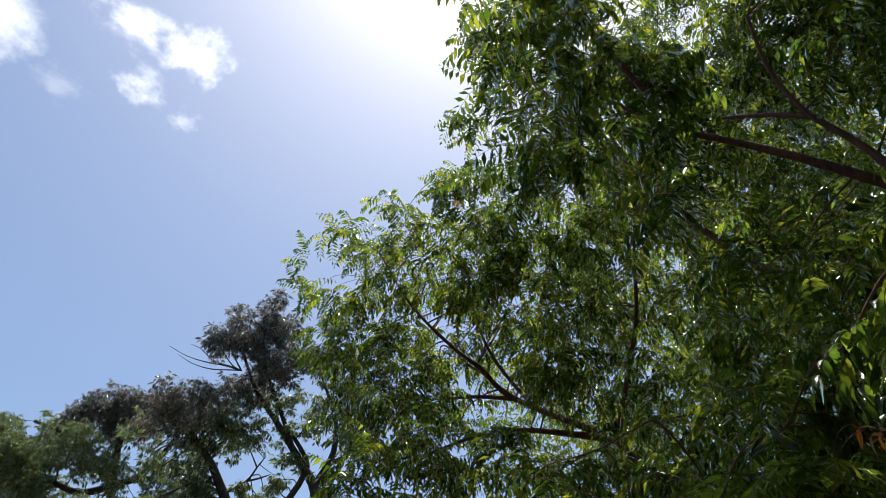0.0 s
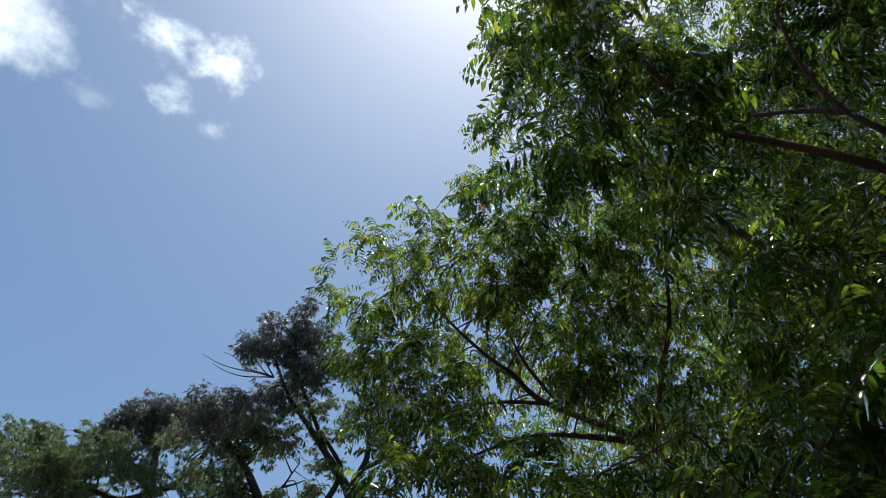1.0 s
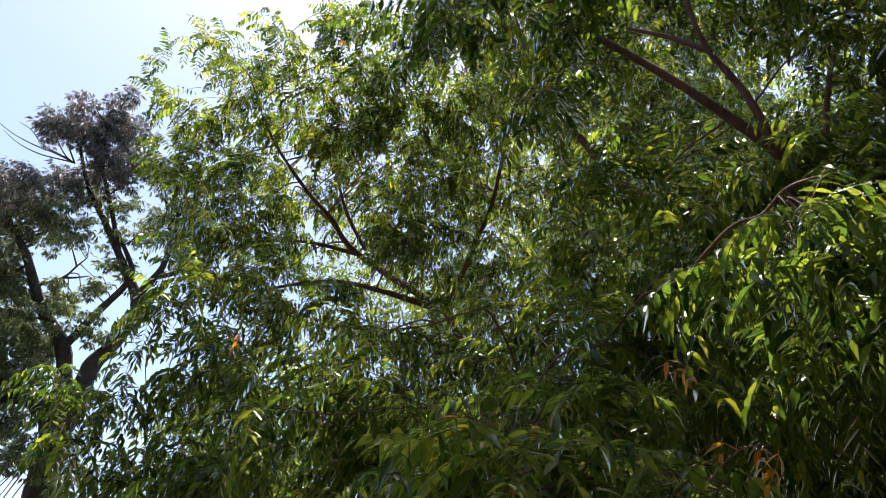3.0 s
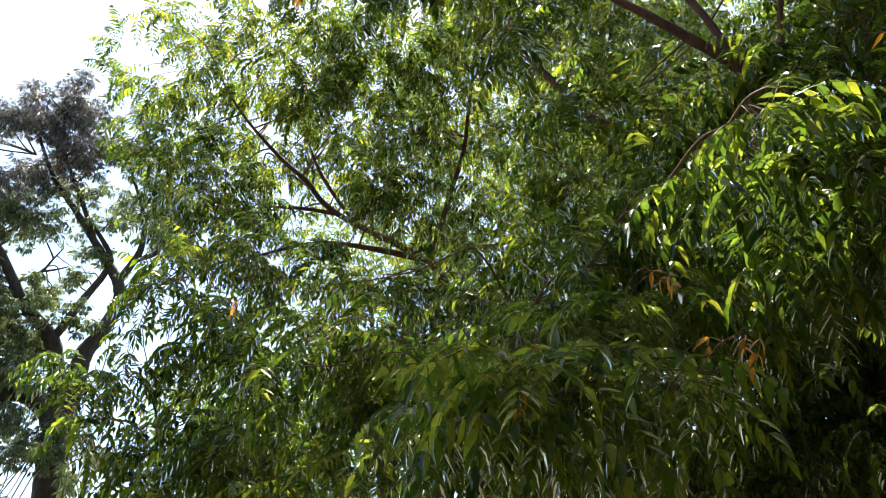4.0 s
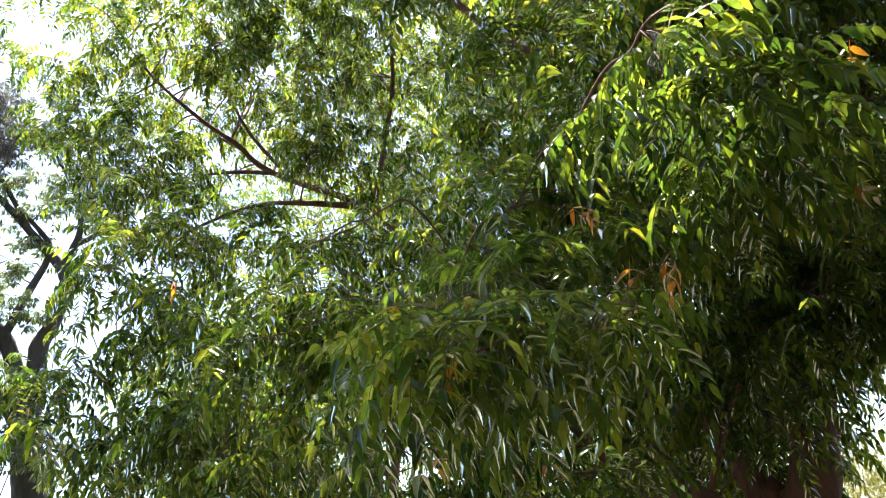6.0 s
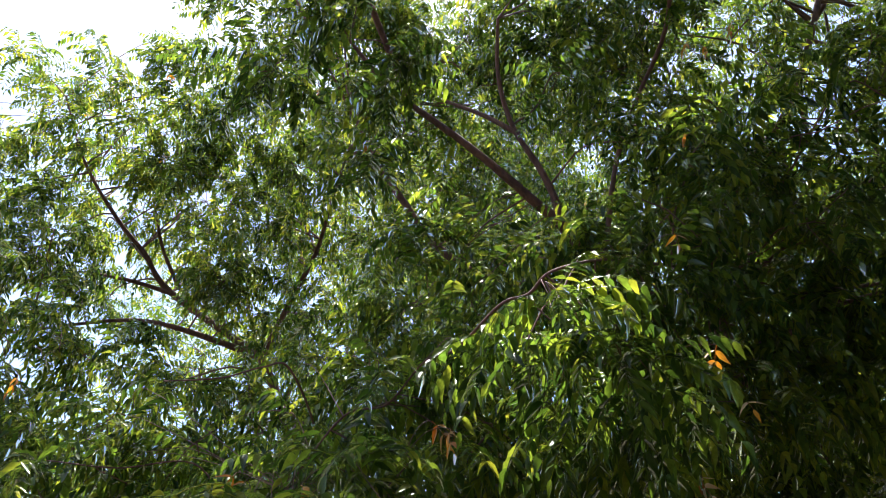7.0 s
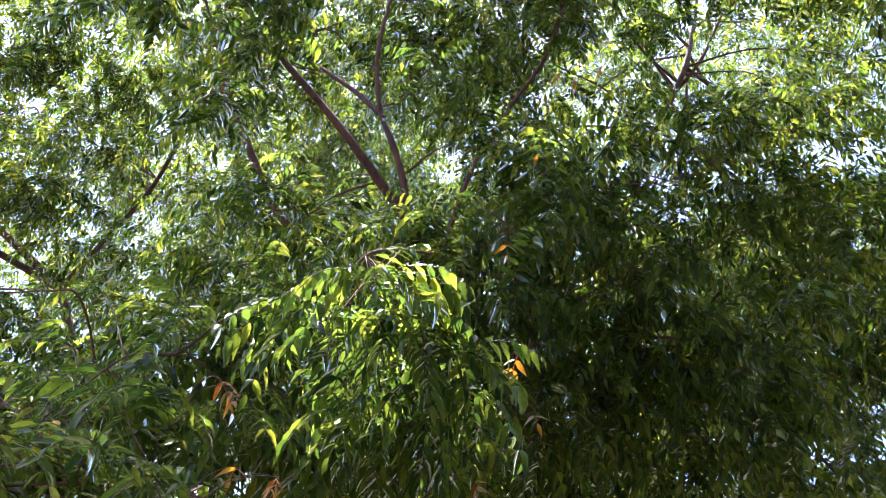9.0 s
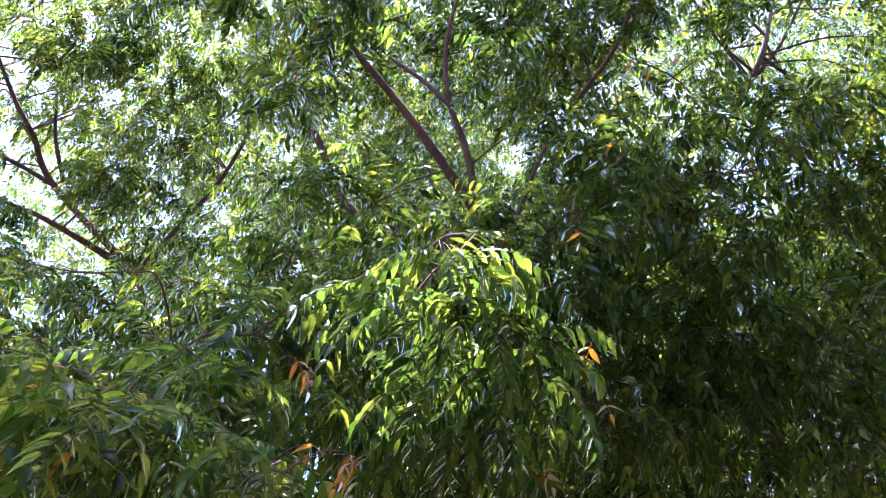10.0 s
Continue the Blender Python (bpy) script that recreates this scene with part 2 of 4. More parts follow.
def frond(rng, rise, fine, pairs=0):
    """A pinnate leaf: an arching stalk that starts at the given rise (degrees), with hanging blades down both sides."""
    pile = Pile()
    n, length = pairs or rng.integers(6, 8), 0.26 if not pairs else 0.05 * pairs
    hang = rng.uniform(0.1, 0.6)
    steps = 7
    pts, p, el = [], np.zeros(3), radians(rise)
    side = rng.normal(0, 0.12)
    yaw = 0.0
    for k in range(steps):
        pts.append((*p, 0.0016 * (1 - 0.6 * k / steps)))
        p = p + length / (steps - 1) * np.array([math.cos(el) * math.cos(yaw), math.cos(el) * math.sin(yaw), math.sin(el)])
        el -= radians(11) * (0.5 + math.cos(el))
        yaw += side / steps
    line = np.array(pts)
    v, q = tube(line[::1 if fine else 3], 3)
    pile.add(v, np.concatenate([q[:, [0, 1, 2]], q[:, [0, 2, 3]]]))
    for k in range(2 * n + 1):
        s = 0.2 + 0.8 * (k // 2) / n if k < 2 * n else 1.0
        flank = (1 if k % 2 else -1) if k < 2 * n else 0
        x = s * (steps - 1)
        i = min(int(x), steps - 2)
        at = line[i, :3] + (x - i) * (line[i + 1, :3] - line[i, :3])
        along = line[i + 1, :3] - line[i, :3]
        along /= np.linalg.norm(along)
        out = np.cross(along, (0, 0, 1)) * -flank
        out /= np.linalg.norm(out) + 1e-6
        d = along * rng.uniform(0.4, 0.65) + out * (0.9 if flank else 0) + np.array([0, 0, -hang * rng.uniform(0.7, 1.35)])
        size = 0.056 * (0.7 + 0.45 * math.sin(math.pi * (0.15 + 0.75 * s))) * rng.uniform(0.88, 1.1)
        v, f = leaflet(size, size * rng.uniform(0.29, 0.38), fine, 0.24 * (flank or 0.3))
        v = v @ frame_along(d, rng.normal(0, 26) - 16 * flank).T + at
        pile.add(v, f)
    return np.concatenate(pile.v), np.concatenate(pile.f[3])


def whorl(rng, size, count, high=0.35, fine=False):
    """A tuft of long simple leaves that hang round a shoot's end."""
    pile = Pile()
    for k in range(count):
        az = 2 * math.pi * k / count + rng.normal(0, 0.35)
        el = rng.uniform(-1.4, high)
        d = np.array([math.cos(az) * math.cos(el), math.sin(az) * math.cos(el), math.sin(el)])
        s = size * rng.uniform(0.7, 1.15)
        v, f = leaflet(s, s * rng.uniform(0.2, 0.27), fine, 0.12 * rng.choice((-1, 1)))
        pile.add(v @ frame_along(d, rng.normal(0, 35)).T + d * 0.02, f)
    return np.concatenate(pile.v), np.concatenate(pile.f[3])


rng = np.random.default_rng(7)
RISES = (55, 35, 15, -5, -30, -60)
FROND_FINE = [[frond(rng, r, True) for k in range(3)] for r in RISES]
FROND_FAR = [[frond(rng, r, False) for k in range(3)] for r in RISES]
WHORLS = [whorl(rng, 0.078, 12, -0.05) for k in range(6)]
TUFTS = [whorl(rng, 0.11, 7) for k in range(4)]


def stamp_all(pile, templates, which, places, yaws, scales, tilts):
    """Joins copies of the templates, each turned about the vertical, tilted and scaled, at the given places."""
    for k, (tv, tf) in enumerate(templates):
        sel = np.nonzero(which == k)[0]
        if not len(sel):
            continue
        c, s = np.cos(yaws[sel]), np.sin(yaws[sel])
        ct, st = np.cos(tilts[sel]), np.sin(tilts[sel])
        x, y, z = tv[:, 0][None], tv[:, 1][None], tv[:, 2][None]
        y2, z2 = y * ct[:, None] - z * st[:, None], y * st[:, None] + z * ct[:, None]
        X = c[:, None] * x - s[:, None] * y2
        Y = s[:, None] * x + c[:, None] * y2
        v = np.stack([X, Y, z2 + 0 * X], -1) * scales[sel][:, None, None] + places[sel][:, None, :]
        f = tf[None] + (np.arange(len(sel)) * len(tv))[:, None, None]
        pile.add(v.reshape(-1, 3), f.reshape(-1, 3))


def nearest_on(lines, p):
    best = None
    for i, ln in enumerate(lines):
        d = np.linalg.norm(ln[:, :3] - p, axis=1) + 0.25 * np.maximum(ln[:, 2] - p[2], 0)
        k = int(d.argmin())
        if best is None or d[k] < best[0]:
            best = (d[k], ln[k], i)
    return best[1:]


def grow(rng, lines, masses, coverage, per_shoot, stout):
    """Boughs from the limbs to the middle of each leaf mass, and twigs from there to its shoots.
    Returns the boughs, the limb each grows from, the twigs and rows of shoot places and directions. A mass is x, y, z, radius, fullness."""
    boughs, owners, twigs, ends, ways, tags = [], [], [], [], [], []
    for mi, (x, y, z, r, full) in enumerate(masses):
        c = np.array((x, y, z))
        root, owner = nearest_on(lines, c)
        reach = np.linalg.norm(c - root[:3])
        if reach > 0.1:
            owners.append(owner)
            mid = (0.55 * root[:3] + 0.45 * c) + rng.normal(0, 0.07 * reach, 3) + (0, 0, 0.12 * reach)
            far = (0.2 * root[:3] + 0.8 * c) + rng.normal(0, 0.06 * reach, 3) + (0, 0, 0.06 * reach)
            r0 = min(root[3] * 0.7, stout * (0.003 + 0.0055 * reach) * (1.0 if c[2] > root[2] - 0.1 else 0.45))
            boughs.append(smooth_line([(*root[:3], r0), (*mid, r0 * 0.75), (*far, r0 * 0.55), (*c, r0 * 0.4)], 4))
        n = max(3, int(coverage * abs(full) * r * r / per_shoot))
        inner = boughs[-1][-3:] if reach > 0.1 else root[None]
        for k in range(n):
            d = rng.normal(0, 1.0, 3)
            d *= 1.12 * rng.random() ** 0.45 / np.linalg.norm(d)
            q = c + d * r * np.array((1, 1, 0.9))
            s = inner[rng.integers(len(inner)), :3]
            way = q - s
            if rng.random() < (0.5 if per_shoot > 1 else 0.04):
                mid = (q + s) / 2 + rng.normal(0, 0.05, 3) + (0, 0, 0.03)
                twigs.append(smooth_line([(*s, 0.003 * stout), (*mid, 0.0022 * stout), (*q, 0.0012 * stout)], 3))
            ends.append(q)
            ways.append(way / (np.linalg.norm(way) + 1e-6))
            tags.append(mi)
    return boughs, owners, twigs, np.array(ends), np.array(ways), np.array(tags)


def fill_fronds(rng, ends, ways, per_shoot):
    """Leaf places round each shoot: yaw all round, upper ones rising and lower ones hanging."""
    n = len(ends) * per_shoot
    at = np.repeat(ends, per_shoot, 0) - np.repeat(ways, per_shoot, 0) * rng.uniform(0, 0.09, (n, 1))
    base = np.arctan2(np.repeat(ways[:, 1], per_shoot), np.repeat(ways[:, 0], per_shoot))
    yaw = base + rng.normal(0, 1.5, n)
    rise = np.clip(rng.choice(6, n, p=(0.13, 0.24, 0.27, 0.2, 0.11, 0.05)) + (np.repeat(ways[:, 2], per_shoot) < -0.2), 0, 5)
    which = rise * 3 + rng.integers(0, 3, n)
    return at, yaw, which, rng.uniform(0.72, 1.15, n), rng.normal(0, 0.3, n)


def thing(name, at, label, category, group="", kind=""):
    e = new(name)
    e.empty_display_size = 0.2
    e.location = at
    return tagged(e, label=label, category=category, group=group, kind=kind)


# ================= the ground =================
def build_ground():
    r = np.concatenate([[0.0], np.geomspace(0.6, 2500, 46)])
    a = np.linspace(0, 2 * np.pi, 64, endpoint=False)
    v = [(0.0, 0.0, 0.0)]
    for q in r[1:]:
        for t in a:
            x, y = q * math.cos(t), q * math.sin(t)
            v.append((x, y, 0.10 * noise.noise((x * 0.12, y * 0.12, 0)) * min(1, q / 8) - 0.02))
    tri = np.array([(0, 1 + k, 1 + (k + 1) % 64) for k in range(64)])
    quads = np.array([(1 + i * 64 + k, 1 + (i + 1) * 64 + k, 1 + (i + 1) * 64 + (k + 1) % 64, 1 + i * 64 + (k + 1) % 64)
                      for i in range(len(r) - 2) for k in range(64)])
    ob = new("ground", mesh_of("ground", v, [tri, quads], GROUND))
    tagged(ob, "dry soil with leaf litter and thin grass, darkened for shade", "ground", kind="structure")


build_ground()


def plaster_material():
    # kept dark so that the added wall bounces little light
    m, nt, out, node = material("dark_plaster")
    link = nt.links.new
    geo = node("NewGeometry")
    a, c = node("TexNoise", Scale=0.9, Detail=6.0), node("TexNoise", Scale=40.0, Detail=5.0)
    link(geo.outputs["Position"], a.inputs["Vector"])
    link(geo.outputs["Position"], c.inputs["Vector"])
    r = ramp_node(node, [(0.3, (0.05, 0.045, 0.038)), (0.7, (0.12, 0.10, 0.085))])
    link(a.outputs[0], r.inputs[0])
    p = node("BsdfPrincipled", Roughness=0.9)
    link(r.outputs[0], p.inputs["Base Color"])
    bu = node("Bump", Strength=0.4, Distance=0.01)
    link(c.outputs[0], bu.inputs["Height"])
    link(bu.outputs[0], p.inputs["Normal"])
    link(p.outputs[0], out.inputs[0])
    return m


def build_wall(name, x0, x1, y0, y1, high):
    bm = bmesh.new()
    bmesh.ops.create_cube(bm, size=1.0)
    bmesh.ops.scale(bm, vec=(x1 - x0, y1 - y0, high), verts=bm.verts)
    bmesh.ops.translate(bm, vec=((x0 + x1) / 2, (y0 + y1) / 2, high / 2 - 0.15), verts=bm.verts)
    bmesh.ops.bevel(bm, geom=bm.edges, offset=0.02, segments=2, affect="EDGES")
    me = bpy.data.meshes.new(name)
    bm.to_mesh(me)
    bm.free()
    me.materials.append(plaster_material())
    tagged(new(name, me), "plain dark plaster wall, unseen, added to cut the skylight", "wall", kind="structure")


# unseen wall, added to hold skylight off the leaves from the south
build_wall("wall_south", -9.0, 9.0, -2.3, -2.0, 6.0)


# ================= trees =================
def build_tree(rng, name, at, label, category, trunk, limbs, masses, bark, leaf, coverage, per_shoot, kind_of_leaf,
               near_point=None, near_count=0, fine_within=0.0, group="", stout=1.0):
    tree = thing(name, at, label, category, group)
    lines, limb_parts = [], []
    trunk_line = smooth_line(trunk, 8)
    v, q = tube(trunk_line, 16, rng, 0.16)
    part("trunk", mesh_of("trunk", v, [q], bark), tree)
    lines.append(trunk_line)
    for lb in limbs:
        ln = smooth_line(lb, 7)
        v, q = tube(ln, 10, rng, 0.14)
        limb_parts.append(part("limb", mesh_of("limb", v, [q], bark), tree))
        lines.append(ln)
    strong = [k for k, ln in enumerate(lines[1:]) if ln[0, 3] > 0.018] or list(range(len(limbs)))
    grown = [lines[1 + k] for k in strong]
    boughs, owners, twigs, ends, ways, tags = grow(rng, grown, masses, coverage, per_shoot, stout)
    for b, owner in zip(boughs, owners):
        v, q = tube(b, 6, rng, 0.1)
        part("bough", mesh_of("bough", v, [q], bark), limb_parts[strong[owner]])
    pile = Pile()
    for t in twigs:
        pile.add(*tube(t, 3))
    part("twigwork", pile.mesh("twigwork", bark), tree, "thin brown twigs", "stuff")
    if kind_of_leaf == "pinnate":
        at_, yaw, which, size, tilt = fill_fronds(rng, ends, ways, per_shoot)
        dist = np.linalg.norm(at_ - np.array((0.0, 0.0, 1.65)), axis=1)
        size = size * np.where((at_[:, 2] < 3.2) & (dist < 1.7), 0.9, 1.0)      # the leaves of the low spray are young
        keep = np.ones(len(at_), bool)
        if near_count:
            d = np.linalg.norm(at_ - np.array(near_point), axis=1)
            close = np.argsort(d)[:near_count]
            keep[close] = False
            meshes = [mesh_of("leaf", *(lambda t: (t[0], [t[1]]))(FROND_FINE[w // 3][w % 3]), leaf) for w in range(18)]
            for k in close:
                ob = part("leaf", meshes[which[k]], tree)
                ob.matrix_basis = (Matrix.Translation(at_[k]) @ Matrix.Rotation(yaw[k], 4, "Z") @ Matrix.Rotation(tilt[k], 4, "X")
                                   @ Matrix.Scale(size[k], 4))
        for fine in (True, False):
            sel = keep & ((dist < fine_within) == fine)
            if not sel.any():
                continue
            temps = [x for row in (FROND_FINE if fine else FROND_FAR) for x in row]
            pile = Pile()
            stamp_all(pile, temps, which[sel], at_[sel], yaw[sel], size[sel], tilt[sel])
            part("foliage", pile.mesh("foliage", leaf), tree, "dense feathery pinnate leaves", "stuff")
    else:
        temps, mats = kind_of_leaf
        n = len(ends)
        pick = rng.integers(0, len(temps), n)
        yaw, size, tilt = rng.uniform(0, 6.28, n), rng.uniform(0.75, 1.25, n), rng.normal(0, 0.3, n)
        for mi, mat in enumerate(mats):
            own = np.array([int(masses[t][4] < 0) if len(mats) > 1 else 0 for t in tags]) == mi
            if own.any():
                pile = Pile()
                stamp_all(pile, temps, pick[own], ends[own], yaw[own], size[own], tilt[own])
                part("foliage", pile.mesh("foliage", mat), tree, "drooping narrow leaves", "stuff")
    return tree, ends


TRUNK = [
    (1.62, 3.3, -0.05, 0.24), (1.6, 3.28, 0.5, 0.18), (1.63, 3.34, 1.53, 0.135), (1.74, 3.29, 1.86, 0.106),
    (1.83, 3.12, 2.3, 0.087), (2.04, 2.45, 3.29, 0.06), (1.5, 2.2, 3.4, 0.036), (1.08, 2.06, 3.66, 0.025),
]
LIMB_MAIN = [
    (1.08, 2.06, 3.66, 0.025), (0.96, 2.04, 3.73, 0.02), (0.76, 2.04, 3.9, 0.017), (0.55, 2.04, 4.05, 0.015),
    (0.32, 2.02, 4.18, 0.012), (0.09, 1.94, 4.34, 0.009),
]
LIMB_UPRIGHT = [
    (1.08, 2.06, 3.66, 0.02), (1.06, 2.05, 3.78, 0.0165), (1.0, 2.06, 3.96, 0.015), (0.88, 2.06, 4.19, 0.012),
    (0.79, 1.99, 4.43, 0.01), (0.75, 1.87, 4.69, 0.007),
]
LIMB_FORK = [
    (0.91, 2.06, 4.14, 0.012), (0.78, 2.14, 4.3, 0.011), (0.61, 2.24, 4.46, 0.008),
]
LIMB_BACK = [
    (1.2, 3, 3.94, 0.033), (0.78, 3.03, 4.19, 0.023), (0.57, 2.97, 4.4, 0.02), (0.37, 2.9, 4.6, 0.018),
    (0.22, 2.82, 4.79, 0.011),
]
LIMB_RIGHT = [
    (2.04, 2.45, 3.29, 0.06), (2.08, 2.39, 4.23, 0.022), (2.46, 2.08, 4.78, 0.019), (2.62, 1.76, 5.38, 0.019),
    (2.72, 1.67, 5.86, 0.014), (2.75, 1.55, 6.38, 0.009),
]
LIMB_RIGHT_FORK = [
    (2.78, 2, 5.55, 0.018), (2.87, 1.75, 5.79, 0.012), (2.88, 1.52, 6.07, 0.008),
]
LIMB_RIGHT_SPUR = [
    (2.8, 1.93, 5.63, 0.014), (2.53, 1.93, 5.89, 0.01), (2.42, 1.93, 6.05, 0.006),
]
LIMB_HIGH = [
    (1.3, 2.13, 3.53, 0.014), (1.38, 2.06, 4.08, 0.011), (1.42, 1.88, 4.33, 0.01), (1.51, 1.63, 4.7, 0.01),
    (1.42, 1.32, 5.22, 0.011),
]
LIMB_OVERHEAD = [
    (0.39, 2.08, 4.23, 0.014), (0.22, 1.92, 4.43, 0.015), (-0.16, 1.47, 4.75, 0.017),
]
STEM_LEFT = [
    (1.5, 3.15, 0.02, 0.13), (1.3, 3.31, 1.34, 0.076), (1.31, 3.32, 1.53, 0.071), (1.3, 3.27, 1.71, 0.064),
    (1.23, 3.25, 1.82, 0.053), (1.14, 3.38, 1.89, 0.041), (1.09, 4.11, 2.08, 0.021), (0.26, 5.01, 3.84, 0.034),
    (-0.09, 5.16, 4.47, 0.032),
]
STEM_FORK = [
    (1.63, 3.35, 1.55, 0.085), (1.59, 3.43, 1.77, 0.089), (1.52, 3.51, 2.01, 0.067), (1.46, 3.57, 2.33, 0.051),
    (1.41, 3.55, 2.74, 0.033),
]
LIMB_LEFT = [
    (-0.09, 5.16, 4.47, 0.032), (-0.84, 4.93, 4.76, 0.023), (-1.08, 4.75, 4.95, 0.019), (-1.3, 4.59, 5.09, 0.015),
    (-1.58, 4.31, 5.33, 0.01), (-1.77, 3.97, 5.62, 0.006),
]
LIMB_LEFT_SPUR = [
    (-0.81, 4.93, 4.75, 0.018), (-1.12, 4.86, 4.76, 0.015), (-1.43, 4.8, 4.73, 0.009),
]
LIMB_LEFT_FORK = [
    (-0.67, 5, 4.67, 0.016), (-0.96, 4.84, 5.04, 0.014), (-1.12, 4.69, 5.37, 0.008),
]
LIMB_LEFT_LOW = [
    (-0.09, 5.16, 4.47, 0.032), (-0.73, 4.98, 4.5, 0.02), (-1.08, 4.84, 4.41, 0.014), (-1.53, 4.54, 4.06, 0.01),
    (-1.85, 4.31, 3.79, 0.006),
]
LIMB_MIDDLE = [
    (-0.09, 5.16, 4.47, 0.032), (-0.01, 4.96, 4.64, 0.022), (0.08, 4.79, 4.91, 0.019), (0.17, 4.61, 5.16, 0.017),
    (0.21, 4.36, 5.48, 0.013), (0.25, 4.1, 5.77, 0.007),
]
LIMB_LOW = [
    (1.14, 3.38, 1.89, 0.01), (0.89, 3.34, 2.03, 0.007), (0.7, 3.14, 2.24, 0.005), (0.43, 2.97, 2.33, 0.005),
    (0.24, 2.74, 2.47, 0.004), (0.03, 2.64, 2.5, 0.004), (-0.15, 2.58, 2.64, 0.003), (-0.39, 2.58, 2.59, 0.003),
    (-0.61, 2.54, 2.57, 0.002),
]
LIMB_NEAR = [
    (2.04, 2.45, 3.29, 0.03), (1.99, 2.12, 3.58, 0.012), (1.12, 1.62, 3.15, 0.005), (0.69, 1.25, 2.76, 0.004),
    (0.63, 1.31, 2.71, 0.004), (0.57, 1.35, 2.69, 0.004), (0.51, 1.52, 2.65, 0.004), (0.45, 1.64, 2.66, 0.003),
    (0.38, 1.76, 2.58, 0.003), (0.27, 1.79, 2.54, 0.003), (0.15, 1.82, 2.33, 0.002),
]
LIMB_NEAR_SPUR = [
    (0.24, 2.74, 2.47, 0.004), (0.28, 2.63, 2.63, 0.004), (0.25, 2.51, 2.79, 0.004), (0.11, 2.26, 2.9, 0.004),
    (0.02, 2.26, 2.89, 0.003), (-0.11, 2.29, 2.84, 0.003), (-0.29, 2.3, 2.8, 0.002),
]
# the last three masses lie overhead, added to shade the right side
CROWN_TOP = [
    (-0.42, 2.48, 6.15, 0.39, 0.97), (-0.27, 2.86, 5.93, 0.5, 1.2), (0.21, 2.52, 5.91, 0.51, 1.08),
    (-0.72, 3.22, 5.87, 0.35, 0.86), (-0.19, 3.29, 5.62, 0.47, 0.96), (0.55, 2.72, 5.66, 0.5, 0.9),
    (1.12, 2.42, 5.35, 0.6, 0.5), (1.46, 2.54, 5.02, 0.5, 0.4), (0.38, 3.13, 5.48, 0.45, 0.76),
    (1, 3.02, 5.46, 0.45, 0.65), (1.37, 3.23, 4.87, 0.49, 0.35), (-0.14, 2.03, 6.17, 0.45, 0.54),
    (1.66, 2.18, 5.04, 0.53, 0.69), (1.23, 1.87, 5.62, 0.65, 0.25), (1.67, 1.95, 5.17, 0.62, 0.52),
    (1.62, 1.58, 5.38, 0.67, 0.78),
]
CROWN_LEFT = [
    (-1.24, 3.76, 6.11, 0.29, 0.64), (-1.57, 3.93, 5.85, 0.33, 0.61), (-1.98, 3.88, 5.72, 0.25, 0.49),
    (-0.96, 3.94, 5.75, 0.41, 0.96), (-0.56, 4.11, 5.65, 0.44, 0.61), (-1.87, 4.14, 5.52, 0.33, 0.61),
    (-2.18, 4.12, 5.37, 0.23, 0.36), (-2.06, 4.24, 4.98, 0.35, 0.61), (-2.14, 4.14, 4.71, 0.18, 0.49),
    (-1.74, 4.48, 5.19, 0.33, 0.55), (-1.29, 4.3, 5.58, 0.33, 0.49), (-0.87, 4.36, 5.32, 0.35, 0.73),
    (-0.16, 4.02, 5.49, 0.34, 0.8), (-0.36, 4.52, 5.21, 0.35, 0.56), (-1.63, 4.35, 4.55, 0.39, 0.46),
    (-1.55, 4.63, 4.72, 0.29, 0.36),
]
CROWN_MIDDLE_FIRST = [
    (-0.52, 4.36, 5.27, 0.45, 0.57), (-0.43, 4.27, 5.98, 0.49, 0.7), (-0.97, 4.27, 5.59, 0.32, 0.49),
    (0.1, 3.82, 5.6, 0.33, 0.8), (0.48, 4.13, 5.55, 0.34, 0.64), (-1.75, 4.33, 4.49, 0.27, 0.53),
    (-1.77, 4.41, 4.56, 0.5, 0.38), (-1.45, 4.56, 4.29, 0.3, 0.8), (0.64, 4.21, 4.79, 0.37, 0.8),
    (0.47, 4.72, 5.47, 0.3, 0.56), (-0.13, 5.19, 5.2, 0.28, 0.4), (1.02, 4.45, 5.99, 0.38, 0.56),
]
CROWN_MIDDLE_SECOND = [
    (1.51, 4.48, 6.4, 0.4, 0.64), (1.07, 3.77, 4.58, 0.34, 0.96), (1.67, 4.27, 5.67, 0.42, 0.72),
    (-0.74, 5.27, 5.35, 0.26, 0.24), (-1.23, 4.82, 5.49, 0.28, 0.3), (-0.46, 4.31, 4.5, 0.24, 0.76),
    (-0.24, 4.39, 4.42, 0.26, 1), (0.23, 4.51, 4.43, 0.21, 0.8), (-0.28, 4.48, 4.45, 0.19, 0.7),
    (-0.54, 4.48, 4.58, 0.16, 0.38), (0.26, 4.22, 3.91, 0.24, 1),
]
CROWN_MIDDLE = CROWN_MIDDLE_FIRST + CROWN_MIDDLE_SECOND
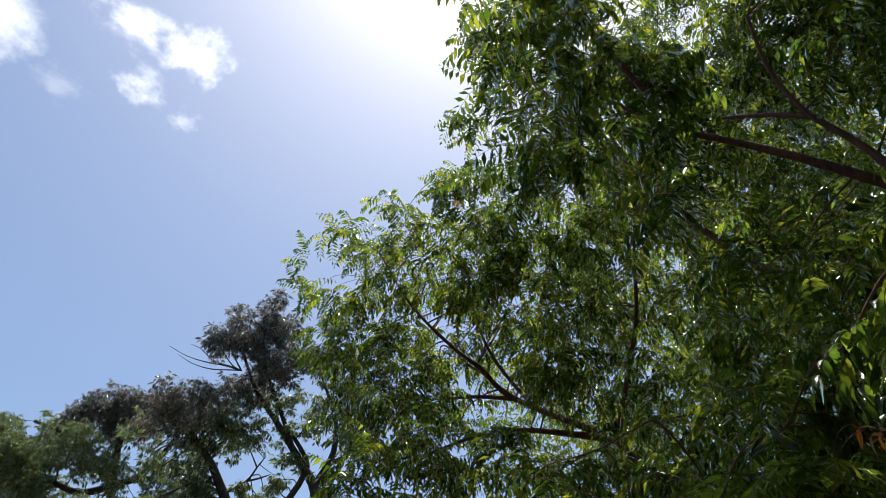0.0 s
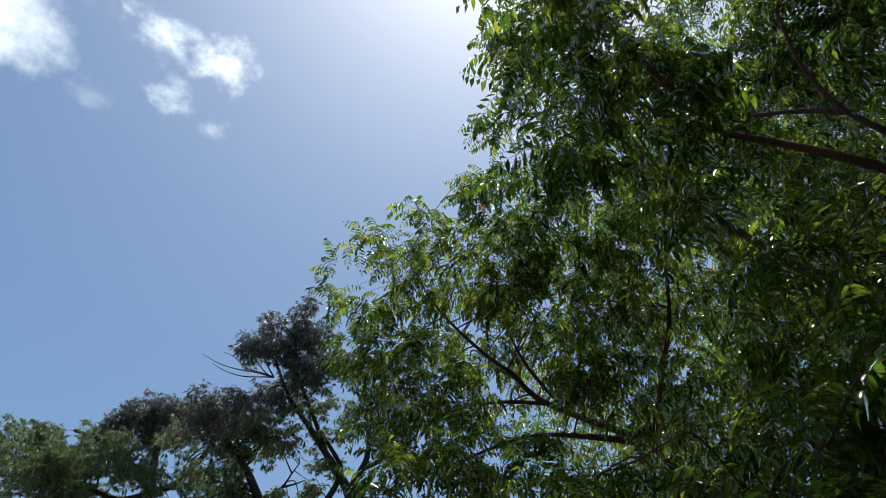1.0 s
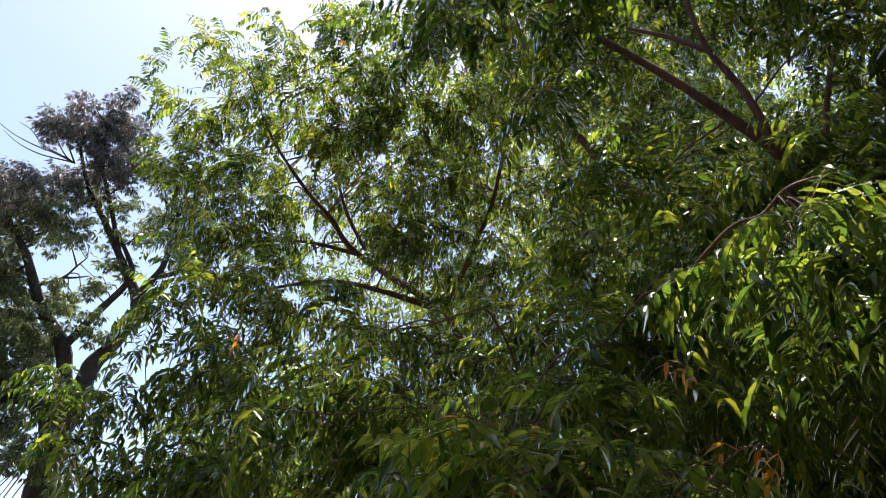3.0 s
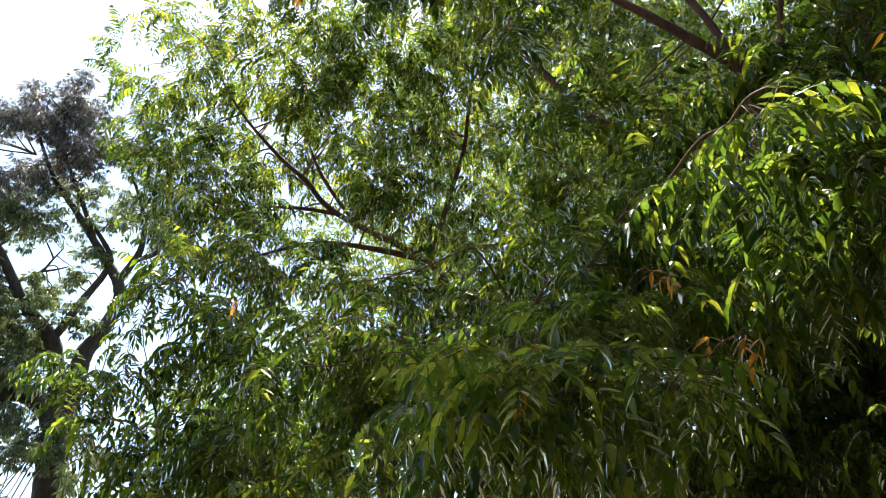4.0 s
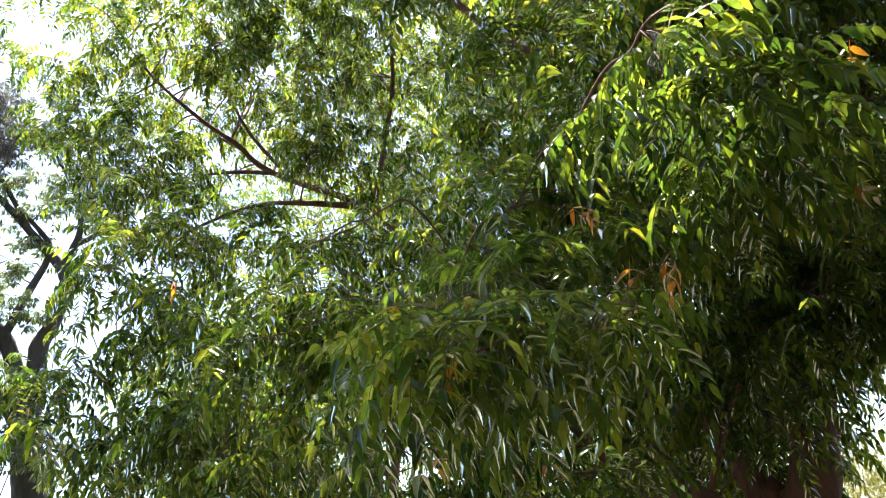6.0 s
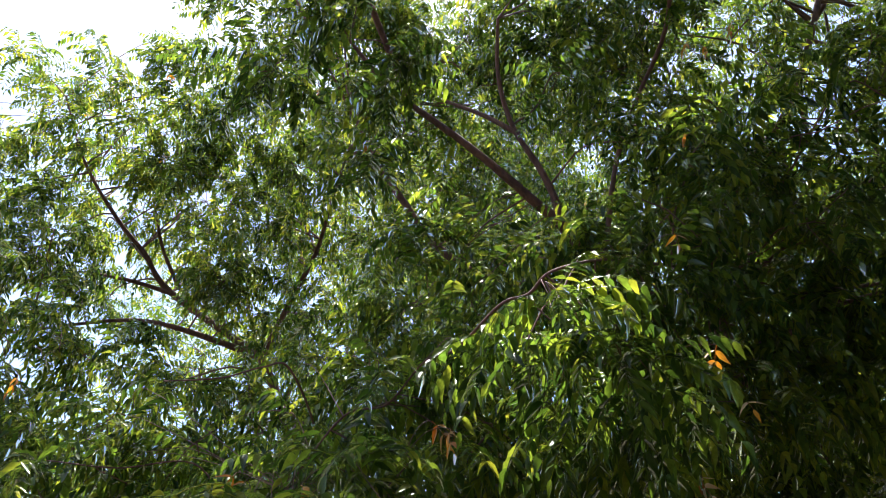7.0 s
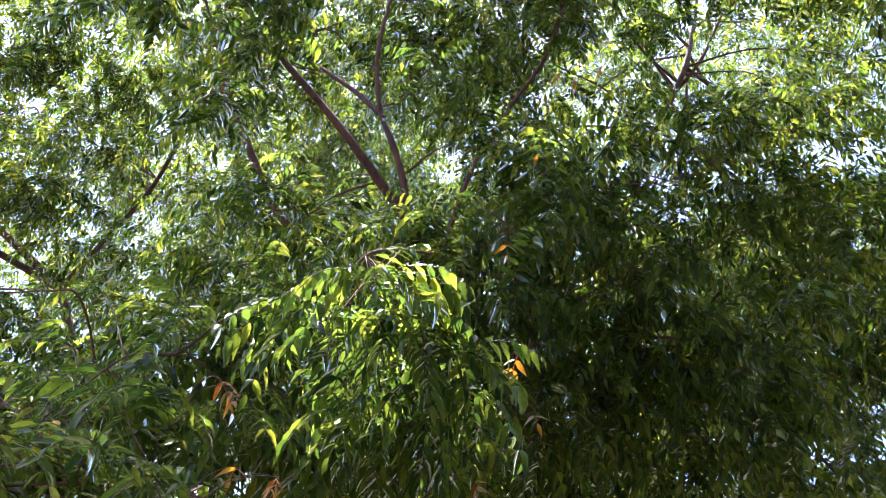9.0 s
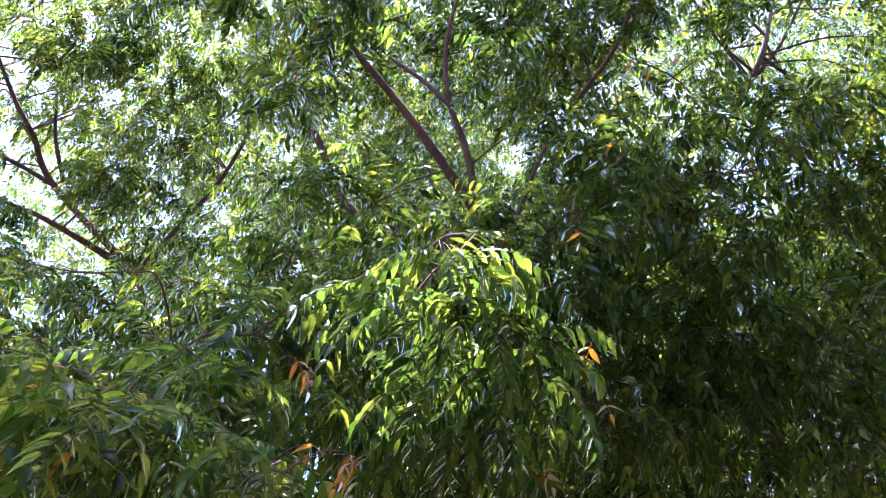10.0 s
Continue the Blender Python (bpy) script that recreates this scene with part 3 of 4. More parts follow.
CURTAIN_LEFT = [
    (-1.44, 3.45, 3.24, 0.18, 0.8), (-1.51, 3.35, 2.8, 0.29, 0.79), (-1.64, 3.12, 2.57, 0.18, 0.72),
    (-1.28, 3.67, 3.41, 0.3, 0.86), (-1.11, 3.26, 2.87, 0.31, 0.86), (-0.94, 3.71, 3.54, 0.3, 0.86),
    (-0.63, 3.15, 2.95, 0.31, 0.86), (-0.43, 3.64, 3.44, 0.32, 0.86), (-0.13, 3.85, 3.5, 0.3, 0.79),
    (-0.23, 2.85, 2.78, 0.27, 0.86), (0.12, 2.97, 3.02, 0.29, 0.86), (0.37, 3.2, 3.45, 0.29, 0.79),
    (0.52, 2.7, 3.05, 0.27, 0.79), (0.85, 3.04, 3.56, 0.29, 0.79), (1.21, 3.31, 4.11, 0.34, 0.94),
]
CURTAIN_LOW = [
    (-1.37, 3.68, 2.7, 0.28, 0.75), (-1.38, 3.55, 2.31, 0.25, 0.75), (-1.19, 3.45, 2.03, 0.29, 0.83),
    (-0.83, 3.23, 2.61, 0.29, 0.83), (-0.78, 3.23, 2.2, 0.32, 0.9), (-0.38, 2.7, 2.54, 0.27, 0.75),
    (-0.35, 2.69, 2.22, 0.27, 0.83), (-0.37, 2.93, 1.94, 0.29, 0.9), (-0.01, 2.01, 2.16, 0.19, 0.75),
    (0.01, 2.15, 1.98, 0.18, 0.75), (0.24, 2.41, 2.51, 0.25, 0.75), (0.24, 1.85, 2.11, 0.16, 0.68),
    (0.42, 1.73, 2.24, 0.15, 0.68), (0.42, 1.67, 2.06, 0.13, 0.6), (0.51, 2.58, 2.8, 0.25, 0.75),
    (0.81, 2.33, 2.67, 0.25, 0.75),
]
CURTAIN_RIGHT = [
    (0.99, 2.08, 2.77, 0.28, 0.85), (1.05, 1.76, 2.61, 0.24, 0.85), (1.28, 2.38, 2.61, 0.31, 0.85),
    (1.36, 3.08, 2.49, 0.38, 0.94), (1.41, 2.65, 2.29, 0.33, 0.94), (1.47, 2.89, 2.08, 0.26, 0.68),
    (1.11, 3.44, 2.3, 0.31, 0.68), (-0.03, 4.07, 1.89, 0.32, 1.02), (0.44, 3.64, 1.9, 0.25, 0.94),
    (0.65, 3.41, 1.8, 0.21, 0.77), (0.14, 3.46, 1.88, 0.27, 0.94), (0.65, 5, 2.21, 0.35, 0.85),
    (1.12, 5.44, 2.11, 0.33, 0.68), (1.8, 5.55, 2.36, 0.41, 0.68), (0.47, 5.55, 1.87, 0.33, 0.77),
    (1.57, 6.38, 1.88, 0.36, 0.51),
]
SPRAY_NEAR = [
    (0.64, 1.16, 2.6, 0.11, 0.9), (0.65, 1.38, 2.62, 0.13, 0.8), (0.74, 1.2, 2.47, 0.11, 0.9),
    (0.84, 1.13, 2.44, 0.09, 0.8), (0.85, 1.63, 2.58, 0.17, 1), (0.9, 1.46, 2.45, 0.1, 0.7), (0.61, 1.82, 2.81, 0.2, 1),
    (0.43, 1.91, 2.7, 0.2, 1), (0.25, 1.9, 2.54, 0.2, 1), (0.19, 1.78, 2.29, 0.18, 1), (0.38, 1.65, 2.31, 0.17, 1),
    (0.62, 1.77, 2.45, 0.18, 1), (0.83, 1.82, 2.44, 0.17, 1), (0.79, 2.14, 3.35, 0.2, 1), (0.62, 2.59, 3.48, 0.23, 1),
]
CROWN_RIGHT_FIRST = [
    (1.39, 1.85, 3.97, 0.24, 1), (1.54, 2.18, 4.98, 0.32, 0.29), (1.58, 1.78, 3.91, 0.23, 1),
    (1.62, 1.47, 3.69, 0.26, 0.8), (1.77, 1.33, 3.68, 0.25, 0.7), (2.08, 1.26, 3.9, 0.31, 0.65),
    (2.45, 1.16, 4.19, 0.31, 0.6), (2.75, 1.61, 4.98, 0.36, 0.59), (3.18, 1.38, 5.41, 0.4, 0.45),
    (2.22, 1.79, 4.59, 0.28, 0.5), (3.28, 1.07, 5.43, 0.35, 0.45),
]
CROWN_RIGHT_SECOND = [
    (3.08, 1.59, 5.41, 0.23, 1.3), (2.74, 0.97, 4.57, 0.28, 1.3), (2.57, 1.09, 3.8, 0.31, 1.2),
    (2.42, 1.36, 3.81, 0.34, 1.2), (2.35, 1.72, 3.95, 0.31, 1.1), (1.92, 1.91, 3.85, 0.24, 1),
    (2.28, 2.28, 6.21, 0.36, 0.5), (2.75, 2.34, 5.92, 0.33, 0.7), (3.49, 1.79, 6.83, 0.36, 0.65),
    (3.51, 1.19, 6, 0.34, 0.91), (1.55, 3.47, 6.36, 0.3, 0.5),
]
CROWN_RIGHT = CROWN_RIGHT_FIRST + CROWN_RIGHT_SECOND
CROWN_SHADE_FIRST = [
    (2.62, 2.6, 4.22, 0.36, 1.01), (3.36, 2.65, 4.44, 0.48, 1.01), (3.67, 2.25, 4.42, 0.51, 1.01),
    (3.63, 1.71, 4.15, 0.46, 1.01), (2.98, 3.28, 4.15, 0.35, 0.76), (3.55, 3.28, 4.28, 0.46, 0.85),
    (3.95, 2.9, 4.18, 0.55, 0.93), (3.97, 2.25, 3.97, 0.56, 0.93), (3.88, 1.81, 3.66, 0.46, 0.93),
    (3.14, 3.91, 3.88, 0.38, 0.76), (3.84, 3.86, 3.91, 0.47, 0.85), (4.31, 3.43, 3.79, 0.59, 0.85),
    (4.37, 2.72, 3.65, 0.6, 0.85),
]
CROWN_SHADE_SECOND = [
    (4.29, 2.2, 3.39, 0.51, 0.85), (2.62, 3.89, 3.6, 0.35, 0.85), (3.63, 1.26, 4.06, 0.58, 0.93),
    (3.46, 0.87, 4.44, 0.58, 0.93), (3.46, 3.32, 3.4, 0.4, 0.6), (3.68, 3.05, 3.47, 0.4, 0.6),
    (3.91, 2.82, 3.38, 0.4, 0.6), (4.08, 2.54, 3.44, 0.4, 0.6), (4.25, 2.31, 3.37, 0.4, 0.6),
    (3.23, 3.59, 3.28, 0.35, 0.7), (0.37, 5.56, 5.04, 0.46, 0.5), (0.55, 4.23, 4.31, 0.3, 0.6),
]
CROWN_SHADE = CROWN_SHADE_FIRST + CROWN_SHADE_SECOND
FAR_TRUNK = [
    (-4.49, 9.45, -0.05, 0.34), (-4.55, 9.4, 1.2, 0.26), (-4.61, 9.35, 2.5, 0.21), (-4.73, 9.29, 3.34, 0.188),
    (-4.75, 9.08, 4.18, 0.163),
]
FAR_LIMB_LEFT = [
    (-4.75, 9.08, 4.18, 0.163), (-4.86, 8.93, 4.83, 0.107), (-4.96, 8.72, 5.23, 0.099), (-5.24, 8.4, 5.57, 0.074),
    (-5.48, 7.99, 6.07, 0.054), (-5.65, 7.74, 6.29, 0.037), (-5.83, 7.4, 6.61, 0.021),
]
FAR_LIMB_MAIN = [
    (-4.75, 9.08, 4.18, 0.163), (-4.66, 9.07, 4.72, 0.124), (-4.62, 8.97, 5.07, 0.115), (-4.44, 8.93, 5.4, 0.091),
    (-4.27, 8.84, 5.79, 0.082), (-4.28, 8.71, 6.04, 0.074), (-4.43, 8.51, 6.28, 0.054), (-4.7, 8.13, 6.68, 0.041),
    (-4.95, 7.75, 7.02, 0.029), (-5.1, 7.35, 7.44, 0.016),
]
FAR_LIMB_RIGHT = [
    (-4.28, 8.71, 6.04, 0.058), (-4.11, 8.65, 6.32, 0.049), (-4.02, 8.58, 6.52, 0.041), (-3.99, 8.39, 6.86, 0.029),
    (-4.13, 8.01, 7.34, 0.016),
]
FAR_LIMB_SPUR = [
    (-4.11, 8.65, 6.32, 0.036), (-3.83, 8.68, 6.51, 0.029), (-3.87, 8.51, 6.77, 0.021), (-3.82, 8.31, 7.12, 0.012),
]
FAR_LIMB_CROSS = [
    (-4.95, 8.74, 5.2, 0.054), (-4.67, 8.67, 5.72, 0.049), (-4.43, 8.6, 6.11, 0.041), (-4.37, 8.51, 6.33, 0.033),
    (-4.58, 8.21, 6.66, 0.025),
]
FAR_LIMB_UP = [
    (-4.55, 8.34, 6.47, 0.037), (-4.7, 7.97, 6.93, 0.029), (-4.83, 7.62, 7.31, 0.021), (-4.82, 7.3, 7.74, 0.012),
]
FAR_LIMB_LOW = [
    (-4.75, 9.08, 4.18, 0.163), (-4.95, 9, 4.43, 0.14), (-5.22, 8.82, 4.55, 0.124), (-5.53, 8.68, 4.36, 0.091),
    (-6.02, 8.33, 4.42, 0.058),
]
FAR_TWIG = [
    (-5.33, 8.24, 5.78, 0.021), (-5.09, 8.3, 5.97, 0.016), (-4.97, 8.28, 6.15, 0.012), (-4.87, 8.26, 6.29, 0.006),
]
FAR_TWIG_FORK = [
    (-5.09, 8.3, 5.97, 0.016), (-4.95, 8.36, 6.03, 0.012), (-4.81, 8.4, 6.1, 0.005),
]
FAR_TWIG_SPUR = [
    (-4.97, 8.28, 6.15, 0.012), (-5.03, 8.16, 6.29, 0.008), (-5.1, 8.04, 6.42, 0.004),
]
FAR_CROWN = [
    (-4.87, 7.22, 7.79, 0.47, -1), (-4.58, 7.49, 8.04, 0.46, -1), (-5.12, 7.3, 7.48, 0.38, -0.9),
    (-4.59, 7.61, 7.53, 0.45, -1), (-4.96, 7.63, 7.19, 0.38, -0.7), (-4.2, 7.72, 7.68, 0.45, -0.9),
    (-5.57, 7.5, 6.76, 0.49, -0.9), (-5.27, 7.58, 6.96, 0.34, -0.6), (-5.81, 7.5, 6.49, 0.45, -0.7),
    (-4.56, 7.96, 7.07, 0.34, 0.5), (-5.52, 7.76, 6.42, 0.34, 0.5), (-4.09, 8.16, 7.14, 0.45, 0.8),
    (-4.31, 8.31, 6.74, 0.26, 0.5), (-3.73, 8.51, 6.87, 0.42, 0.9), (-4.48, 8.45, 6.35, 0.23, 0.7),
    (-5.31, 7.79, 6.6, 0.3, 0.5), (-4.86, 7.92, 6.86, 0.3, 0.4), (-5.69, 7.81, 6.12, 0.3, 0.5),
]
FAR_CROWN_LOW_FIRST = [
    (-5.75, 7.9, 5.89, 0.28, 0.9), (-5.57, 8.13, 5.68, 0.33, 1), (-5.09, 8.38, 5.81, 0.23, 1),
    (-5.21, 8.39, 5.07, 0.36, 1), (-5.44, 8.34, 4.79, 0.41, 1), (-5.45, 8.13, 5.29, 0.25, 0.8),
    (-4.58, 8.63, 5.36, 0.2, 1), (-5.14, 8.76, 4.07, 0.41, 0.9), (-4.63, 8.84, 3.96, 0.32, 0.8),
    (-5.17, 8.75, 3.08, 0.4, 0.9), (-4.34, 8.85, 3.64, 0.31, 0.8), (-4.72, 8.64, 3.74, 0.27, 0.7),
    (-5.37, 8.68, 2.66, 0.48, 0.8), (-4.33, 9.2, 3.06, 0.28, 0.8), (-5.2, 7.71, 6.48, 0.41, 0.6),
    (-4.73, 7.88, 6.66, 0.37, 0.6), (-5.12, 8.24, 5.36, 0.28, 0.6),
]
FAR_CROWN_LOW_SECOND = [
    (-5.54, 8.15, 4.95, 0.36, 0.7), (-5.1, 8.42, 4.66, 0.28, 0.6), (-5.61, 8.31, 4, 0.36, 0.7),
    (-5.22, 8.63, 3.73, 0.32, 0.6), (-4.55, 8.38, 5.48, 0.24, 0.5), (-5.49, 8.56, 3.35, 0.32, 0.6),
    (-4.87, 8.76, 3.99, 0.28, 0.6), (-6.23, 8.75, 5.79, 0.37, 1), (-5.94, 9.07, 5.52, 0.42, 1),
    (-5.46, 9.16, 5.99, 0.37, 1), (-5.36, 8.9, 5.3, 0.4, 1), (-6.35, 8.89, 5.28, 0.37, 1), (-6.77, 8.57, 5.29, 0.33, 1),
    (-7.04, 8.39, 5.21, 0.33, 1), (-6.65, 8.5, 5.67, 0.25, 0.8), (-7.3, 8.03, 5.51, 0.3, 0.8),
    (-4.91, 8.77, 6.15, 0.24, 0.8),
]
FAR_CROWN_BETWEEN = [(-6.69, 7.71, 6.5, 0.36, 0.5), (-6.42, 8.09, 6.24, 0.36, 0.5), (-5.92, 8.05, 6.93, 0.36, 0.5),
    (-6.07, 8.27, 6.39, 0.36, 0.5), (-5.59, 8.42, 6.7, 0.36, 0.5), (-5.36, 8.24, 7.22, 0.36, 0.5)]
FAR_CROWN_LOW = FAR_CROWN_BETWEEN + FAR_CROWN_LOW_FIRST + FAR_CROWN_LOW_SECOND
SIDE_TRUNK = [
    (-8.67, 10.0164, -0.05, 0.2), (-8.585, 9.9182, 2, 0.13), (-8.25, 9.82, 5.23, 0.085), (-8.5, 9.82, 6.83, 0.065),
]
SIDE_LIMB_A = [
    (-8.5, 9.82, 6.83, 0.065), (-8.72, 9.5, 7.05, 0.054), (-8.86, 9.21, 7.32, 0.044), (-9.19, 8.83, 7.39, 0.033),
    (-9.44, 8.56, 7.41, 0.022),
]
SIDE_LIMB_B = [
    (-8.5, 9.82, 6.83, 0.065), (-8.48, 9.6, 7.24, 0.06), (-8.39, 9.43, 7.67, 0.038), (-8.24, 9.31, 8.03, 0.022),
]
SIDE_LIMB_C = [
    (-8.5, 9.82, 6.83, 0.065), (-8.15, 9.97, 7.09, 0.054), (-7.79, 9.97, 7.6, 0.044), (-7.47, 9.85, 8.17, 0.022),
]
SIDE_LIMB_D = [
    (-8.5, 9.82, 6.83, 0.065), (-8.9, 9.57, 6.62, 0.054), (-9.28, 9.17, 6.67, 0.044), (-9.64, 8.87, 6.54, 0.033),
    (-10.09, 8.24, 6.73, 0.022),
]
SIDE_CROWN = [
    (-8.31, 9.26, 8.01, 0.55, -1.1), (-8.73, 9.08, 7.71, 0.55, -1), (-8.09, 9.57, 7.84, 0.6, -1),
    (-9.19, 8.88, 7.32, 0.55, 0.9), (-9.61, 8.53, 7.15, 0.65, 0.9), (-10.04, 8.24, 6.82, 0.87, 1),
    (-8.59, 9.48, 7.29, 0.49, 0.6), (-7.74, 9.94, 8.14, 0.5, -0.8), (-9.41, 8.98, 6.77, 0.49, 0.8),
    (-9.85, 8.72, 6.38, 0.65, 0.9), (-8.97, 9.47, 6.69, 0.38, 0.6), (-7.42, 9.98, 6.85, 0.47, 1),
    (-7.84, 9.83, 6.51, 0.52, 0.8), (-9.21, 7.81, 6.46, 0.5, 0.7), (-8.72, 8.2, 6.71, 0.5, 0.7), (-8.2, 8.6, 6.93, 0.5, 0.7),
    (-8.93, 8.27, 6.21, 0.5, 0.7),
]
WITHERED_LOW = [
    (0.31, 1.64, 1.87), (0.07, 1.62, 1.91), (0.6, 1.38, 2.21), (0.44, 1.46, 2.41),
    (0.47, 1.47, 2.12), (-0.04, 1.74, 2.24), (-0.89, 2.71, 3.0), (0.46, 1.35, 2.1),
    (0.03, 2.14, 2.43), (0.54, 1.2, 2.14), (0.11, 1.24, 2.05), (1.2, 1.22, 2.49), (0.47, 1.4, 2.37),
    (1.03, 1.13, 2.93), (0.5, 1.32, 2.18), (1.02, 1.16, 2.56), (1.08, 1.39, 2.34), (0.17, 1.51, 2.24), (0.56, 1.7, 2.51), (0.03, 1.65, 2.3),
]
WITHERED_HIGH = [
    (1.36, 1.21, 4.15), (1.46, 1.32, 4.17), (1.18, 1.29, 3.43), (1.37, 1.2, 4.13), (-1.1, 3.05, 4.75), (-1.12, 3.08, 4.71),
    (0.26, 2.09, 3.92), (1.91, 1.7, 5.16), (0.2, 3.3, 5.3), (-1.13, 3.68, 3.52), (0.05, 2.56, 5.57), (-0.04, 3.15, 5.38),
    (-1.63, 4.17, 5.71), (1.7, 2.97, 4.73), (-1.56, 4.13, 5.98), (2.15, 3.01, 3.09), (0.84, 4.53, 2.31),
]
CURTAIN_DEEP_FIRST = [
    (1.33, 1.91, 2.78, 0.15, 0.75), (1.49, 1.86, 2.66, 0.18, 0.83), (1.59, 1.79, 2.88, 0.18, 0.83),
    (1.21, 1.86, 2.97, 0.13, 0.6), (0.82, 4.77, 2.26, 0.39, 1.12), (1.34, 4.88, 2.09, 0.3, 0.83),
    (0.43, 4.62, 2.19, 0.37, 1.12), (1.07, 4.5, 2.35, 0.37, 1.05), (0.16, 4.45, 2.05, 0.36, 1.05),
    (1.54, 4.36, 2.32, 0.37, 0.98), (1.83, 4.02, 2.39, 0.4, 0.98), (0.53, 4.64, 1.84, 0.28, 0.9),
    (0.91, 4.99, 1.88, 0.25, 0.68), (1.81, 2.46, 2.7, 0.29, 0.9), (1.98, 2.26, 2.85, 0.29, 0.9),
    (1.91, 2.46, 2.48, 0.29, 0.9), (1.6, 2.43, 2.48, 0.24, 0.9),
]
CURTAIN_DEEP_SECOND = [
    (2.03, 2.35, 2.54, 0.29, 0.9), (2.76, 3.93, 3.11, 0.4, 0.83), (3.08, 3.68, 3.18, 0.45, 0.83),
    (2.85, 3.98, 2.78, 0.45, 0.83), (2.49, 3.05, 2.49, 0.36, 0.83), (1.13, 3.84, 2.84, 0.3, 0.9),
    (1.2, 3.9, 2.56, 0.3, 0.9), (0.42, 4.27, 2.57, 0.31, 0.83), (1.6, 3.93, 2.69, 0.36, 0.9),
    (1.83, 3.57, 2.77, 0.38, 0.9), (1.99, 3.55, 2.54, 0.38, 0.9), (2.09, 4.42, 2.56, 0.4, 0.83),
    (0.03, 2.88, 2.54, 0.24, 0.75), (0.02, 2.93, 2.37, 0.24, 0.75), (0.16, 3.88, 2.71, 0.32, 0.75),
    (-0.19, 3.92, 3.07, 0.34, 0.83), (0.05, 3.79, 2.84, 0.32, 0.83),
]
CURTAIN_DEEP_THIRD = [
    (-0.43, 4.23, 3.02, 0.36, 0.75), (0.11, 4.12, 2.79, 0.3, 0.83), (-0.02, 3.87, 2.91, 0.24, 0.68),
    (1.61, 2.33, 4, 0.18, 0.75), (1.77, 2.82, 4.78, 0.23, 0.6), (1.96, 2.25, 4.14, 0.19, 0.75),
    (1.8, 4.02, 2.1, 0.36, 1), (1.76, 3.46, 2.21, 0.32, 1), (1.7, 4.11, 2.46, 0.37, 0.9), (1.3, 3.27, 3.31, 0.35, 0.8),
    (1.54, 2.9, 3.34, 0.33, 0.8), (1.56, 2.83, 2.96, 0.31, 0.9), (1.28, 2.99, 2.88, 0.31, 0.9),
    (1.68, 1.82, 3.73, 0.23, 0.8), (1.73, 1.98, 3.51, 0.23, 0.8), (2.32, 2.92, 3.13, 0.32, 0.9),
    (2.67, 2.65, 3.08, 0.36, 1),
]
CURTAIN_DEEP_FOURTH = [
    (2.84, 3.17, 3.17, 0.36, 0.9), (2.35, 2.23, 2.78, 0.27, 0.9), (-0.12, 4.15, 1.99, 0.34, 0.9),
    (0.44, 4.33, 2.53, 0.32, 0.8), (1.15, 3.6, 2.7, 0.32, 0.7), (1.49, 4.66, 2.27, 0.35, 0.8),
    (1.72, 4.13, 2.3, 0.37, 0.8), (2.24, 3.06, 3.14, 0.32, 0.8), (2.93, 3, 3.29, 0.36, 0.8),
    (1.46, 3.96, 2.58, 0.36, 0.8), (1.7, 3.39, 2.6, 0.36, 0.8), (1.97, 4.52, 1.78, 0.3, 0.8),
    (1.88, 5.19, 2.01, 0.28, 0.7), (1.19, 3.16, 3.97, 0.28, 0.7), (1.57, 3.11, 4.17, 0.34, 0.7),
    (1.82, 2.84, 4.32, 0.34, 0.7),
]
CURTAIN_DEEP = CURTAIN_DEEP_FIRST + CURTAIN_DEEP_SECOND + CURTAIN_DEEP_THIRD + CURTAIN_DEEP_FOURTH
CURTAIN_TRUNK = [
    (1.21, 1.82, 3.18, 0.16, 0.81), (1.36, 1.69, 3.39, 0.16, 0.81), (1.53, 1.72, 3.22, 0.19, 0.92),
    (1.67, 1.75, 3.05, 0.2, 0.92), (1.53, 1.8, 2.93, 0.16, 0.61), (1.82, 1.67, 3.17, 0.23, 0.92),
    (2.07, 1.89, 2.97, 0.27, 0.92), (1.83, 2.02, 2.89, 0.23, 0.7), (2.17, 1.61, 3.19, 0.29, 0.92),
    (2.37, 1.74, 2.95, 0.31, 0.92), (2.38, 1.38, 3.12, 0.3, 0.92), (2.5, 1.43, 2.86, 0.33, 0.92),
    (1.78, 1.49, 3.39, 0.23, 0.92),
]
CROWN_BEHIND_FIRST = [
    (-1.44, 3.95, 4.48, 0.35, 0.25), (-0.4, 4.2, 4.48, 0.3, 0.29), (-0.16, 3.99, 4.8, 0.35, 0.38),
    (-0.99, 4.26, 3.8, 0.29, 0.34), (0.51, 2.72, 3.78, 0.21, 0.52), (-1.42, 6.05, 5.81, 0.45, 0.4),
    (-0.89, 6.22, 5.71, 0.45, 0.46), (-0.2, 5.76, 6.11, 0.51, 0.6), (0.27, 5.76, 5.77, 0.5, 0.75),
    (-1.54, 5.96, 5.13, 0.42, 0.75), (-2.09, 5.8, 5.88, 0.37, 0.46), (-1.76, 5.42, 6.18, 0.33, 0.4),
    (1.75, 5.49, 6.75, 0.69, 1.05), (2.27, 4.97, 7.08, 0.69, 0.9), (2.62, 4.86, 6.12, 0.64, 1.05),
]
